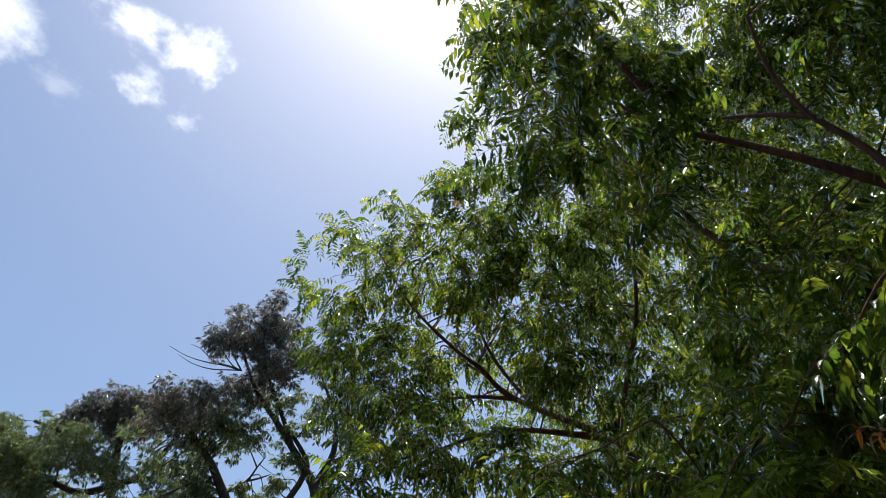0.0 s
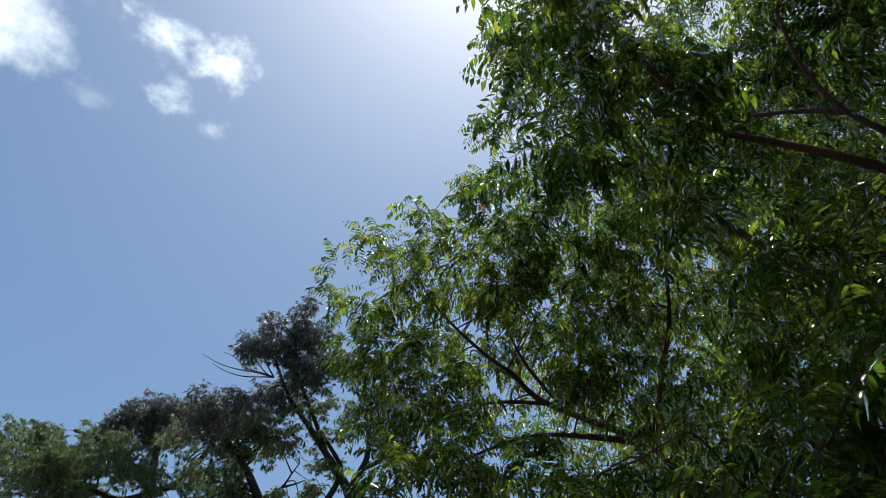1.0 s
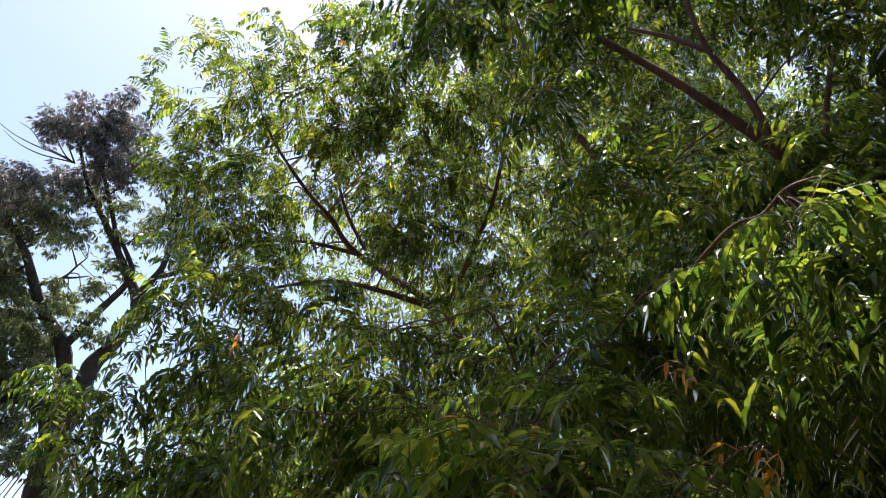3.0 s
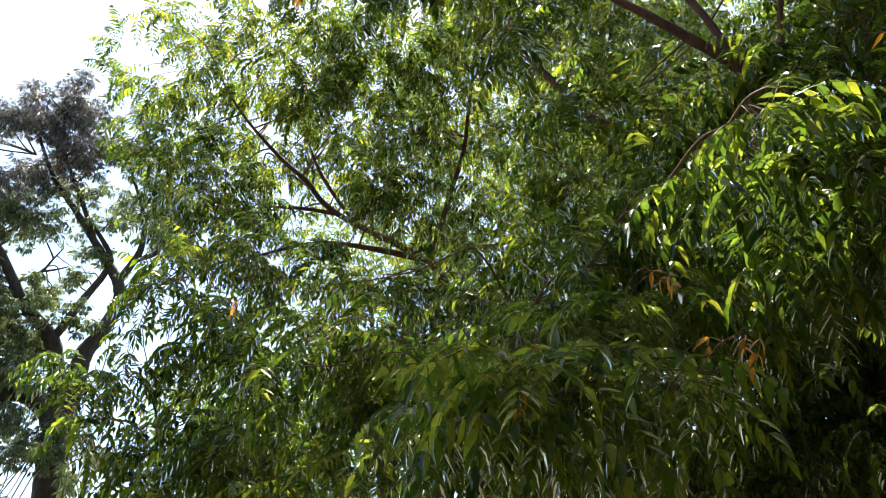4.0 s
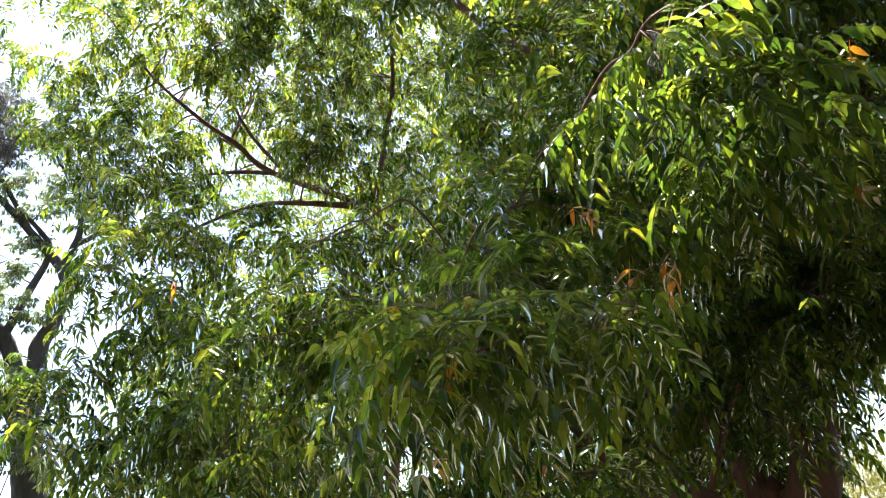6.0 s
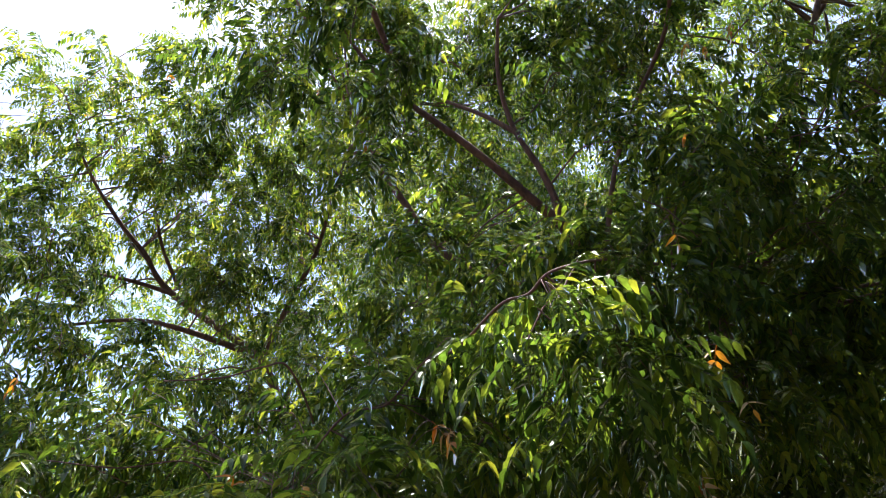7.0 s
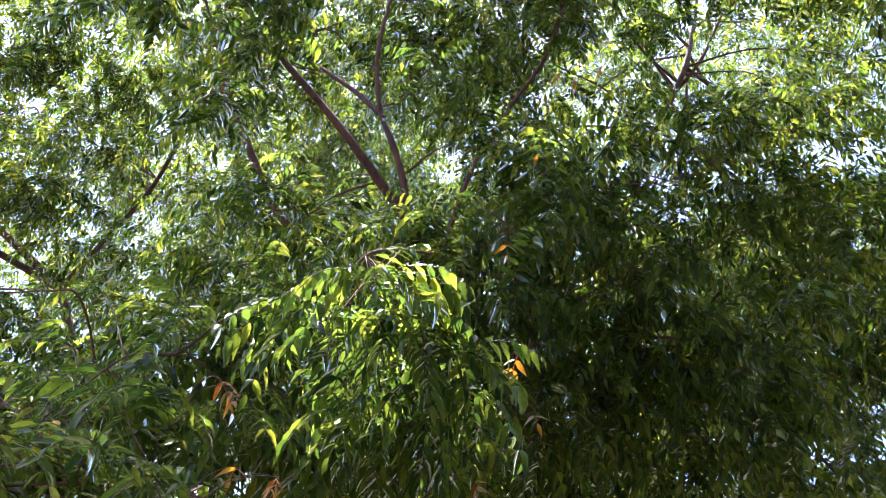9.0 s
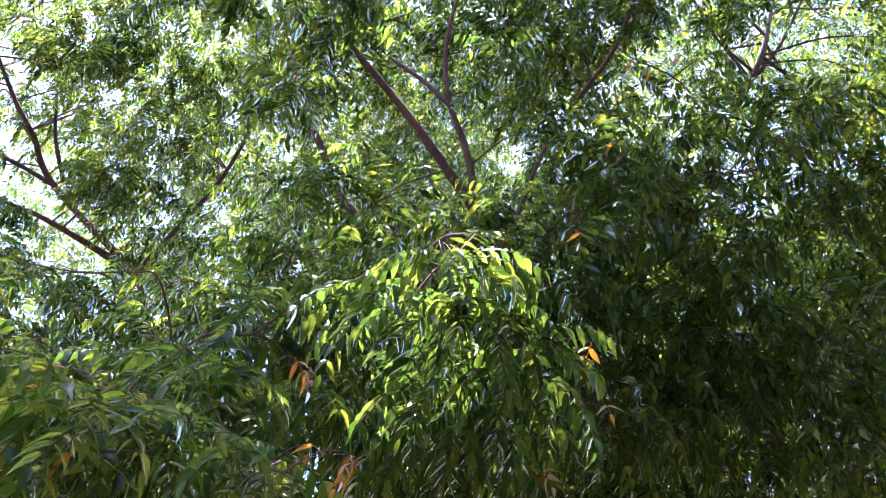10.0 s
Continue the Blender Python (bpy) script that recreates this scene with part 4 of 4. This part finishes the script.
CROWN_BEHIND_SECOND = [
    (0.63, 4.81, 6.83, 0.5, 0.75), (1.22, 4.83, 7.25, 0.6, 0.75), (-0.82, 5.22, 5.91, 0.62, 0.57),
    (-0.33, 5.45, 6.03, 0.57, 0.6), (0.21, 5.14, 6.42, 0.57, 0.6), (2.96, 3.18, 7.24, 0.57, 0.49),
    (3.19, 2.68, 7.38, 0.5, 0.43), (4.06, 2.59, 7.14, 0.51, 0.68), (4.29, 1.84, 7.02, 0.5, 0.78),
    (2.07, 4.75, 7.01, 0.67, 1.05), (1.49, 5.24, 6.72, 0.67, 1.2), (1.72, 4.97, 7.48, 0.63, 1.05),
    (-2.41, 4.49, 5.64, 0.39, 0.46), (-2.08, 4.47, 5.86, 0.39, 0.46), (-2.21, 4.85, 5.32, 0.33, 0.53),
]
CROWN_BEHIND_THIRD = [
    (-1.84, 5.22, 5.9, 0.5, 0.46), (-1.53, 4.55, 6.02, 0.39, 0.38), (-1.99, 5.1, 5.1, 0.46, 0.53),
    (-1.71, 5.57, 5.48, 0.35, 0.3), (-1.33, 5.05, 6.29, 0.5, 0.46), (-0.91, 5.37, 6.04, 0.5, 0.38),
    (0.59, 5.79, 6.4, 0.68, 0.6), (0.7, 5.28, 6.95, 0.68, 0.6), (-0.19, 4.78, 6.78, 0.57, 0.5),
    (0.26, 2.02, 3.74, 0.12, 0.7), (0.37, 1.73, 3.99, 0.12, 0.7), (0.42, 2.3, 4.22, 0.12, 0.5),
    (0.13, 2.04, 4.15, 0.13, 0.6), (0.73, 1.67, 4.22, 0.13, 0.5),
]
CROWN_BEHIND = CROWN_BEHIND_FIRST + CROWN_BEHIND_SECOND + CROWN_BEHIND_THIRD
# rows five to seven are unseen trees, added to block light from the east
BACKING_AND_BLOCKERS = [
    (-0.5, 9.41, 7.4, 1.5, 1.6, 0.55), (1.46, 10.4, 10, 2.4, 3.8, 0.5), (3.56, 8.81, 10, 2.0, 6.0, 0.5),
    (5.2, 7.2, 9.5, 2.0, 6.4, 0.35), (6.4, -0.19, 8, 2.6, 1, 1.1), (4.9, -1.5, 8, 2.4, 1.2, 1.1),
    (3.4, -3.3, 8, 2, 1.2, 0.9), (-1.75, 7.0, 4.1, 0.75, 1.0, 0.75),
]
# leaf masses mostly out of view overhead, added to shade the near leaves
CROWN_OVER_UNSEEN = [
    (1.6, 1.5, 5.5, 0.55, 0.5), (1.2, 2, 6, 0.5, 0.6), (1.9, 0.6, 5.3, 0.55, 0.9), (2.6, 0.2, 5.4, 0.6, 0.9),
    (3, -0.4, 4.8, 0.6, 0.9), (2.2, -0.5, 5, 0.6, 0.9), (1.2, -0.2, 5, 0.5, 0.7), (3.2, 0.6, 5.9, 0.6, 0.9),
    (1.1, 0.7, 4.9, 0.45, 0.6), (1.6, 1.9, 6.4, 0.45, 0.6), (1.5, 0.3, 4.6, 0.5, 0.7), (2.2, 0.4, 5, 0.5, 0.8),
    (0.8, 1.5, 5.6, 0.4, 0.5), (0.05, 1.75, 5.3, 0.3, 0.45), (1.35, 2.05, 5.4, 0.35, 0.6),
    (0.15, 1.7, 5.2, 0.35, 0.5),
]
# mostly unseen limb, added to carry the shading masses overhead
LIMB_ARCH_ADDED = [
    (-0.16, 1.47, 4.75, 0.0185), (-0.3, 1.2, 4.92, 0.0185), (-0.2, 0.85, 5.2, 0.02), (0.3, 0.55, 5.45, 0.02),
    (1, 0.45, 5.5, 0.02), (1.6, 0.3, 5.4, 0.02), (2.3, 0.05, 5.3, 0.018), (3, -0.35, 5, 0.012),
]
# leaf masses added to block the sun from the low leaves at the right
CROWN_ROOF = [
    (3.6, 3.29, 5.31, 0.42, 0.98), (4.2, 2.97, 5.3, 0.5, 0.98), (4.55, 2.46, 5.28, 0.5, 0.98),
    (4.68, 1.95, 5.1, 0.49, 0.98), (3.82, 2.97, 5.69, 0.44, 0.84), (4.38, 2.66, 5.67, 0.52, 0.98),
    (4.57, 2.08, 5.5, 0.5, 0.98), (4.61, 3.66, 5.27, 0.55, 0.84), (5.12, 3.03, 5.18, 0.55, 0.84),
]
CROWN_HIGH = [(0.81, 3.64, 7.76, 0.4, 0.5), (1.35, 3.88, 7.76, 0.45, 0.5), (1.79, 3.79, 7.45, 0.45, 0.5), (2.13, 3.88, 7.03, 0.45, 0.5),
              (1.14, 4.38, 7.95, 0.4, 0.5), (1.72, 4.38, 7.57, 0.45, 0.5)]
# more added masses, set so their shadow falls on the leaves south and below
CROWN_EAVES = [(2.6, 4.6, 4.6, 0.45, 0.4), (3.1, 4.4, 4.7, 0.45, 0.4), (3.6, 4.2, 4.6, 0.45, 0.4), (4.1, 3.9, 4.6, 0.45, 0.4),
               (4.6, 3.6, 4.5, 0.45, 0.4), (2.9, 5.0, 4.5, 0.45, 0.4), (3.5, 4.8, 4.5, 0.45, 0.4)]
CROWN_FORK = [(1.16, 1.57, 3.0, 0.16, 0.8), (1.24, 1.55, 3.35, 0.18, 0.8), (1.34, 1.5, 3.6, 0.18, 0.8),
              (-0.02, 1.33, 4.11, 0.2, 0.7), (0.2, 1.54, 3.86, 0.18, 0.5),
              (0.76, 2.42, 3.67, 0.16, 0.8),
              (0.66, 2.47, 3.64, 0.15, 0.8), (-1.38, 3.32, 3.31, 0.2, 0.4), (-1.12, 3.8, 3.72, 0.25, 0.5), (0.67, 2.57, 1.94, 0.13, 0.7), (0.93, 1.75, 3.2, 0.13, 0.7), (1.06, 1.68, 3.24, 0.13, 0.6)]
# low shoots close before the eye
SPRAY_LOW = [(0.06, 1.31, 2.04, 0.12, 0.7), (0.14, 1.34, 2.12, 0.12, 0.7), (0.26, 1.29, 2.08, 0.12, 0.7), (0.09, 1.28, 1.96, 0.12, 0.7),
             (0.4, 1.32, 2.09, 0.12, 0.7)]
CROWN_SCREEN = [(2.62, 2.84, 5.82, 0.32, 0.6), (2.82, 2.87, 5.68, 0.32, 0.6), (2.63, 3.04, 5.68, 0.32, 0.6),
                (0.81, 2.46, 5.46, 0.28, 0.45), (0.82, 2.83, 5.2, 0.28, 0.35), (1.07, 2.64, 5.28, 0.28, 0.45)]
CROWN_KNOT = [(-0.18, 1.46, 4.21, 0.2, 1.0), (-0.18, 1.67, 4.09, 0.2, 1.0), (-0.19, 1.9, 3.98, 0.2, 1.0)]
CROWN_BROW = [(0.92, 2.89, 7.06, 0.3, 0.6), (0.79, 2.8, 7.13, 0.28, 0.55), (1.12, 2.85, 7.05, 0.3, 0.6), (0.95, 2.7, 7.2, 0.26, 0.5)]
# leaf masses added on top of the crown to keep the limbs below in shade
CROWN_CAP_SHADING = []
for i in range(6):
    for j in range(3):
        x, y = 0.95 + 0.66 * i + rng.uniform(-0.2, 0.2), 1.7 + 0.66 * j + rng.uniform(-0.2, 0.2)
        CROWN_CAP_SHADING.append((x, y, 6.7 + 0.22 * i + rng.uniform(-0.3, 0.3), rng.uniform(0.35, 0.5), 0.15))
NEEM_LIMBS = [LIMB_MAIN, LIMB_UPRIGHT, LIMB_FORK, LIMB_BACK, LIMB_RIGHT, LIMB_RIGHT_FORK, LIMB_RIGHT_SPUR, LIMB_HIGH, LIMB_OVERHEAD, LIMB_ARCH_ADDED,
              STEM_LEFT, STEM_FORK, LIMB_LEFT, LIMB_LEFT_SPUR, LIMB_LEFT_FORK, LIMB_LEFT_LOW, LIMB_MIDDLE, LIMB_LOW, LIMB_NEAR,
              LIMB_NEAR_SPUR]


def loosened(masses, share, swell):
    """The same masses with that share of their leaves, spread over a wider ball."""
    return [(x, y, z, r * swell, full * share / swell ** 2) for x, y, z, r, full in masses]


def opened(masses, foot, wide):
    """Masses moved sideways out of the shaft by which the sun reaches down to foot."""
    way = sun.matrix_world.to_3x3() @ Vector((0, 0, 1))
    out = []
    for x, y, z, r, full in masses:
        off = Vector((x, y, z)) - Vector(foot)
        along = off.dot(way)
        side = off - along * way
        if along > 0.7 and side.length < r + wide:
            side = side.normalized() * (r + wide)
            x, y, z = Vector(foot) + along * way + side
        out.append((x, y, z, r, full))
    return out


NEEM_MASSES = (loosened(CROWN_TOP, 0.72, 1.1) + loosened(CROWN_LEFT, 0.9, 1.0) + loosened(CROWN_MIDDLE, 0.9, 1.3)
               + loosened(CURTAIN_LEFT, 0.85, 1.15) + loosened(CURTAIN_LOW, 0.95, 1.15) + loosened(CURTAIN_RIGHT, 0.8, 1.25)
               + loosened(CROWN_RIGHT, 0.8, 1.3) + loosened(CROWN_OVER_UNSEEN, 1.35, 1.2) + CROWN_CAP_SHADING + loosened(CROWN_ROOF, 0.9, 1.3)
               + loosened(CROWN_SHADE, 0.9, 1.35) + loosened(CROWN_BEHIND, 0.75, 1.35) + loosened(CURTAIN_TRUNK, 1.15, 1.3)
               + loosened(CURTAIN_DEEP, 1.1, 1.35))
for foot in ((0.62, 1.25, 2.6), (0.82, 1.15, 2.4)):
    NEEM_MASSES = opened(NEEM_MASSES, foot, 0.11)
NEEM_MASSES = NEEM_MASSES + SPRAY_NEAR + CROWN_HIGH + CROWN_EAVES + CROWN_FORK + CROWN_SCREEN + CROWN_KNOT + SPRAY_LOW + CROWN_BROW
neem, shoot_ends = build_tree(
    rng, "neem_tree", TRUNK[0][:3], "large spreading tree with feathery green leaves and reddish brown limbs", "tree",
    TRUNK, NEEM_LIMBS, NEEM_MASSES, BARK_RED, LEAF_GREEN, 960, 7, "pinnate", (0.72, 1.2, 2.5), 300, 2.8)


def clumped(rng, masses, count):
    """Each mass broken into small hanging clumps with gaps between them."""
    out = []
    for x, y, z, r, full in masses:
        for k in range(count):
            d = rng.normal(0, 1, 3)
            d *= r * rng.uniform(0.4, 1.0) / np.linalg.norm(d)
            out.append((x + d[0], y + d[1], z + 0.8 * d[2], r * rng.uniform(0.36, 0.58), full * 0.75))
    return out


def bare_twig(rng, start, end, thick):
    """A crooked leafless twig."""
    a, b = np.array(start), np.array(end)
    line = [(*(a + (b - a) * u + rng.normal(0, 0.035, 3) * (u > 0)), thick * (1 - 0.75 * u)) for u in (0, 0.25, 0.5, 0.75, 1.0)]
    return line


FAR_BARE = [bare_twig(rng, (-5.2, 7.6, 7.3), end, 0.012) for end in
            ((-6.11, 7.15, 7.46), (-5.95, 7.26, 7.62), (-5.68, 7.32, 7.75), (-5.5, 7.31, 7.9), (-5.9, 7.2, 7.3))]
FAR_LIMBS = [FAR_LIMB_LEFT, FAR_LIMB_MAIN, FAR_LIMB_RIGHT, FAR_LIMB_SPUR, FAR_LIMB_CROSS, FAR_LIMB_UP, FAR_LIMB_LOW, FAR_TWIG,
             FAR_TWIG_FORK, FAR_TWIG_SPUR, *FAR_BARE]
build_tree(rng, "tall_tree", FAR_TRUNK[0][:3], "tall dark-limbed tree with a reddish drooping crown", "tree",
           FAR_TRUNK, FAR_LIMBS, clumped(rng, FAR_CROWN, 6) + clumped(rng, FAR_CROWN_LOW, 5), BARK_GREY, None, 1250, 1, (WHORLS, [LEAF_BROAD, LEAF_RED]), group="tall trees behind", stout=2.0)
build_tree(rng, "tall_tree", SIDE_TRUNK[0][:3], "tall tree with a rounded grey-green drooping crown", "tree",
           SIDE_TRUNK, [SIDE_LIMB_A, SIDE_LIMB_B, SIDE_LIMB_C, SIDE_LIMB_D], clumped(rng, SIDE_CROWN, 6), BARK_GREY, None, 1250, 1,
           (WHORLS, [LEAF_BROAD, LEAF_RED]), group="tall trees behind", stout=2.0)


def build_shrub(rng, x, y, high, wide):
    masses = []
    for k in range(9):
        a, q = rng.uniform(0, 6.28), wide * rng.random() ** 0.5 * 0.6
        masses.append((x + q * math.cos(a), y + q * math.sin(a), high * rng.uniform(0.3, 0.8), wide * rng.uniform(0.25, 0.4), 1.0))
    stems = []
    for k in range(4):
        a = rng.uniform(0, 6.28)
        stems.append([(x, y, 0.05, 0.03), (x + 0.2 * wide * math.cos(a), y + 0.2 * wide * math.sin(a), high * 0.35, 0.02),
                      (x + 0.45 * wide * math.cos(a), y + 0.45 * wide * math.sin(a), high * 0.7, 0.008)])
    build_tree(rng, "shrub", (x, y, 0), "sunlit yellow-green roadside shrub on dry ground", "shrub",
               [(x, y, -0.05, 0.05), (x, y, 0.2, 0.04), (x, y, high * 0.3, 0.025)], stems, masses, BARK_GREY, None, 260, 1,
               (TUFTS, [LEAF_SHRUB]), group="shrubs behind the trees")


for k in range(26):
    az = radians(-44 + 4.3 * k + rng.uniform(-2, 2))
    q = rng.uniform(11, 19)
    build_shrub(rng, q * math.sin(az), q * math.cos(az), rng.uniform(2.0, 3.0) + (1.2 if az > 0.45 else 0), rng.uniform(1.5, 2.3))


def build_backing(rng, x, y, high, wide, low, full):
    """A full leafy tree, whether further back or an unseen light block: a trunk, rising limbs and leaf masses all
    through its crown.
    """
    top, masses, limbs = high, [], []
    fork = low * 0.8 + 0.6
    for k in range(7):
        a = 6.28 * k / 7 + rng.uniform(-0.3, 0.3)
        rise = rng.uniform(0.55, 0.95)
        q = wide * (1.15 - rise * 0.6)
        limbs.append([(x, y, fork, 0.07), (x + 0.4 * q * math.cos(a), y + 0.4 * q * math.sin(a), fork + (top - fork) * rise * 0.5, 0.05),
                      (x + q * math.cos(a) * 0.8, y + q * math.sin(a) * 0.8, fork + (top - fork) * rise, 0.02)])
    for k in range(34):
        u = rng.random()
        z = low + (top - low) * u
        ring = wide * math.sin(math.pi * (0.12 + 0.76 * u)) ** 0.6
        a, q = rng.uniform(0, 6.28), ring * rng.random() ** 0.4
        masses.append((x + q * math.cos(a), y + q * math.sin(a), z, rng.uniform(0.55, 0.95), full))
    build_tree(rng, "leafy_tree", (x, y, 0), "leafy green tree behind; the unseen eastern ones are added to block light", "tree",
               [(x, y, -0.05, 0.17), (x + 0.05, y, fork * 0.5, 0.13), (x, y, fork, 0.11)], limbs, masses, BARK_RED, None, 310, 1,
               (TUFTS, [LEAF_GREEN]), group="leafy trees behind")


for row in BACKING_AND_BLOCKERS:
    build_backing(rng, *row)

# a few withered leaves that still hang on the near twigs
dry_meshes = []
for k in range(3):
    v, f = frond(rng, (-20, -45, -70)[k], True, (1, 2, 2)[k])
    dry_meshes.append(mesh_of("dry_leaf", v, [f], LEAF_DRY))
for spot in WITHERED_LOW + WITHERED_HIGH:
    at, root = np.array(spot), shoot_ends[np.linalg.norm(shoot_ends - np.array(spot) - (0, 0, 0.05), axis=1).argmin()]
    at = root + (at - root) * min(1.0, 0.26 / (np.linalg.norm(at - root) + 1e-6))
    stalk = smooth_line([(*root, 0.0012), *[(*(root + (at - root) * u + (0, 0, 0.03 * math.sin(3.14 * u))), 0.001) for u in (0.4, 0.75)],
                         (*at, 0.0008)], 3)
    v, q = tube(stalk, 4)
    leaf = part("dry_leaf", dry_meshes[rng.integers(3)], neem, "withered orange leaf")
    leaf.matrix_basis = (Matrix.Translation(at) @ Matrix.Rotation(rng.uniform(0, 6.28), 4, "Z")
                         @ Matrix.Rotation(rng.normal(0, 0.4), 4, "X") @ Matrix.Scale(rng.uniform(0.5, 0.8), 4))
    part("stalk", mesh_of("stalk", v, [q], BARK_RED), neem)


# thin fruit stalks that hang from the low spray
for k in range(8):
    x, y, z = 0.56 + 0.012 * k + rng.normal(0, 0.006), 1.2 + rng.normal(0, 0.02), 2.5 + rng.normal(0, 0.015)
    lean, drop = rng.normal(0.02, 0.02), rng.uniform(0.09, 0.15)
    line = smooth_line([(x, y, z, 0.0009), (x + lean, y - 0.01, z - 0.3 * drop, 0.0011), (x + 1.2 * lean, y - 0.015, z - 0.7 * drop, 0.0011),
                        (x + lean, y - 0.01, z - drop, 0.0014)], 4)
    v, q = tube(line, 5)
    part("fruit_stalk", mesh_of("fruit_stalk", v, [q], LEAF_SHRUB), neem, "thin pale green fruit stalk")


# ================= clouds =================
def build_cloud(az, el, wide, high, thickness):
    d = 900.0
    eye = Vector((0, 0, 1.6))
    way = Vector((math.sin(radians(az)) * math.cos(radians(el)), math.cos(radians(az)) * math.cos(radians(el)), math.sin(radians(el))))
    n = 24
    v, f = [], []
    for i in range(n + 1):
        for j in range(n + 1):
            x, y = 2 * i / n - 1, 2 * j / n - 1
            v.append((x, y, 0.12 * (1 - min(1, x * x + y * y)) * (1 + noise.noise((x * 3 + az, y * 3, el)))))
    f = np.array([(i * (n + 1) + j, (i + 1) * (n + 1) + j, (i + 1) * (n + 1) + j + 1, i * (n + 1) + j + 1) for i in range(n) for j in range(n)])
    ob = new("cloud", mesh_of("cloud", v, [f], VAPOUR))
    ob.matrix_world = look(eye + way * d, eye) @ Matrix.Rotation(math.pi, 4, "Y") @ Matrix.Diagonal((wide, high, wide, 1))
    ob.color = (1, 1, 1, thickness)
    tagged(ob, "small ragged white cloud in a hazy blue sky", "cloud", "clouds", "structure")


for c in [(-49.8, 52.4, 68.0, 66.0, 1.0), (-56.8, 52.1, 72.0, 46.0, 0.85), (-71.4, 47.6, 150.0, 140.0, 1.0), (-53.3, 48.5, 52.0, 38.0, 0.6), (-47.9, 47.8, 34.0, 24.0, 0.3), (-59.8, 45.3, 56.0, 36.0, 0.14), (-65.3, 54.5, 60.0, 50.0, 0.35)]:
    build_cloud(*c)
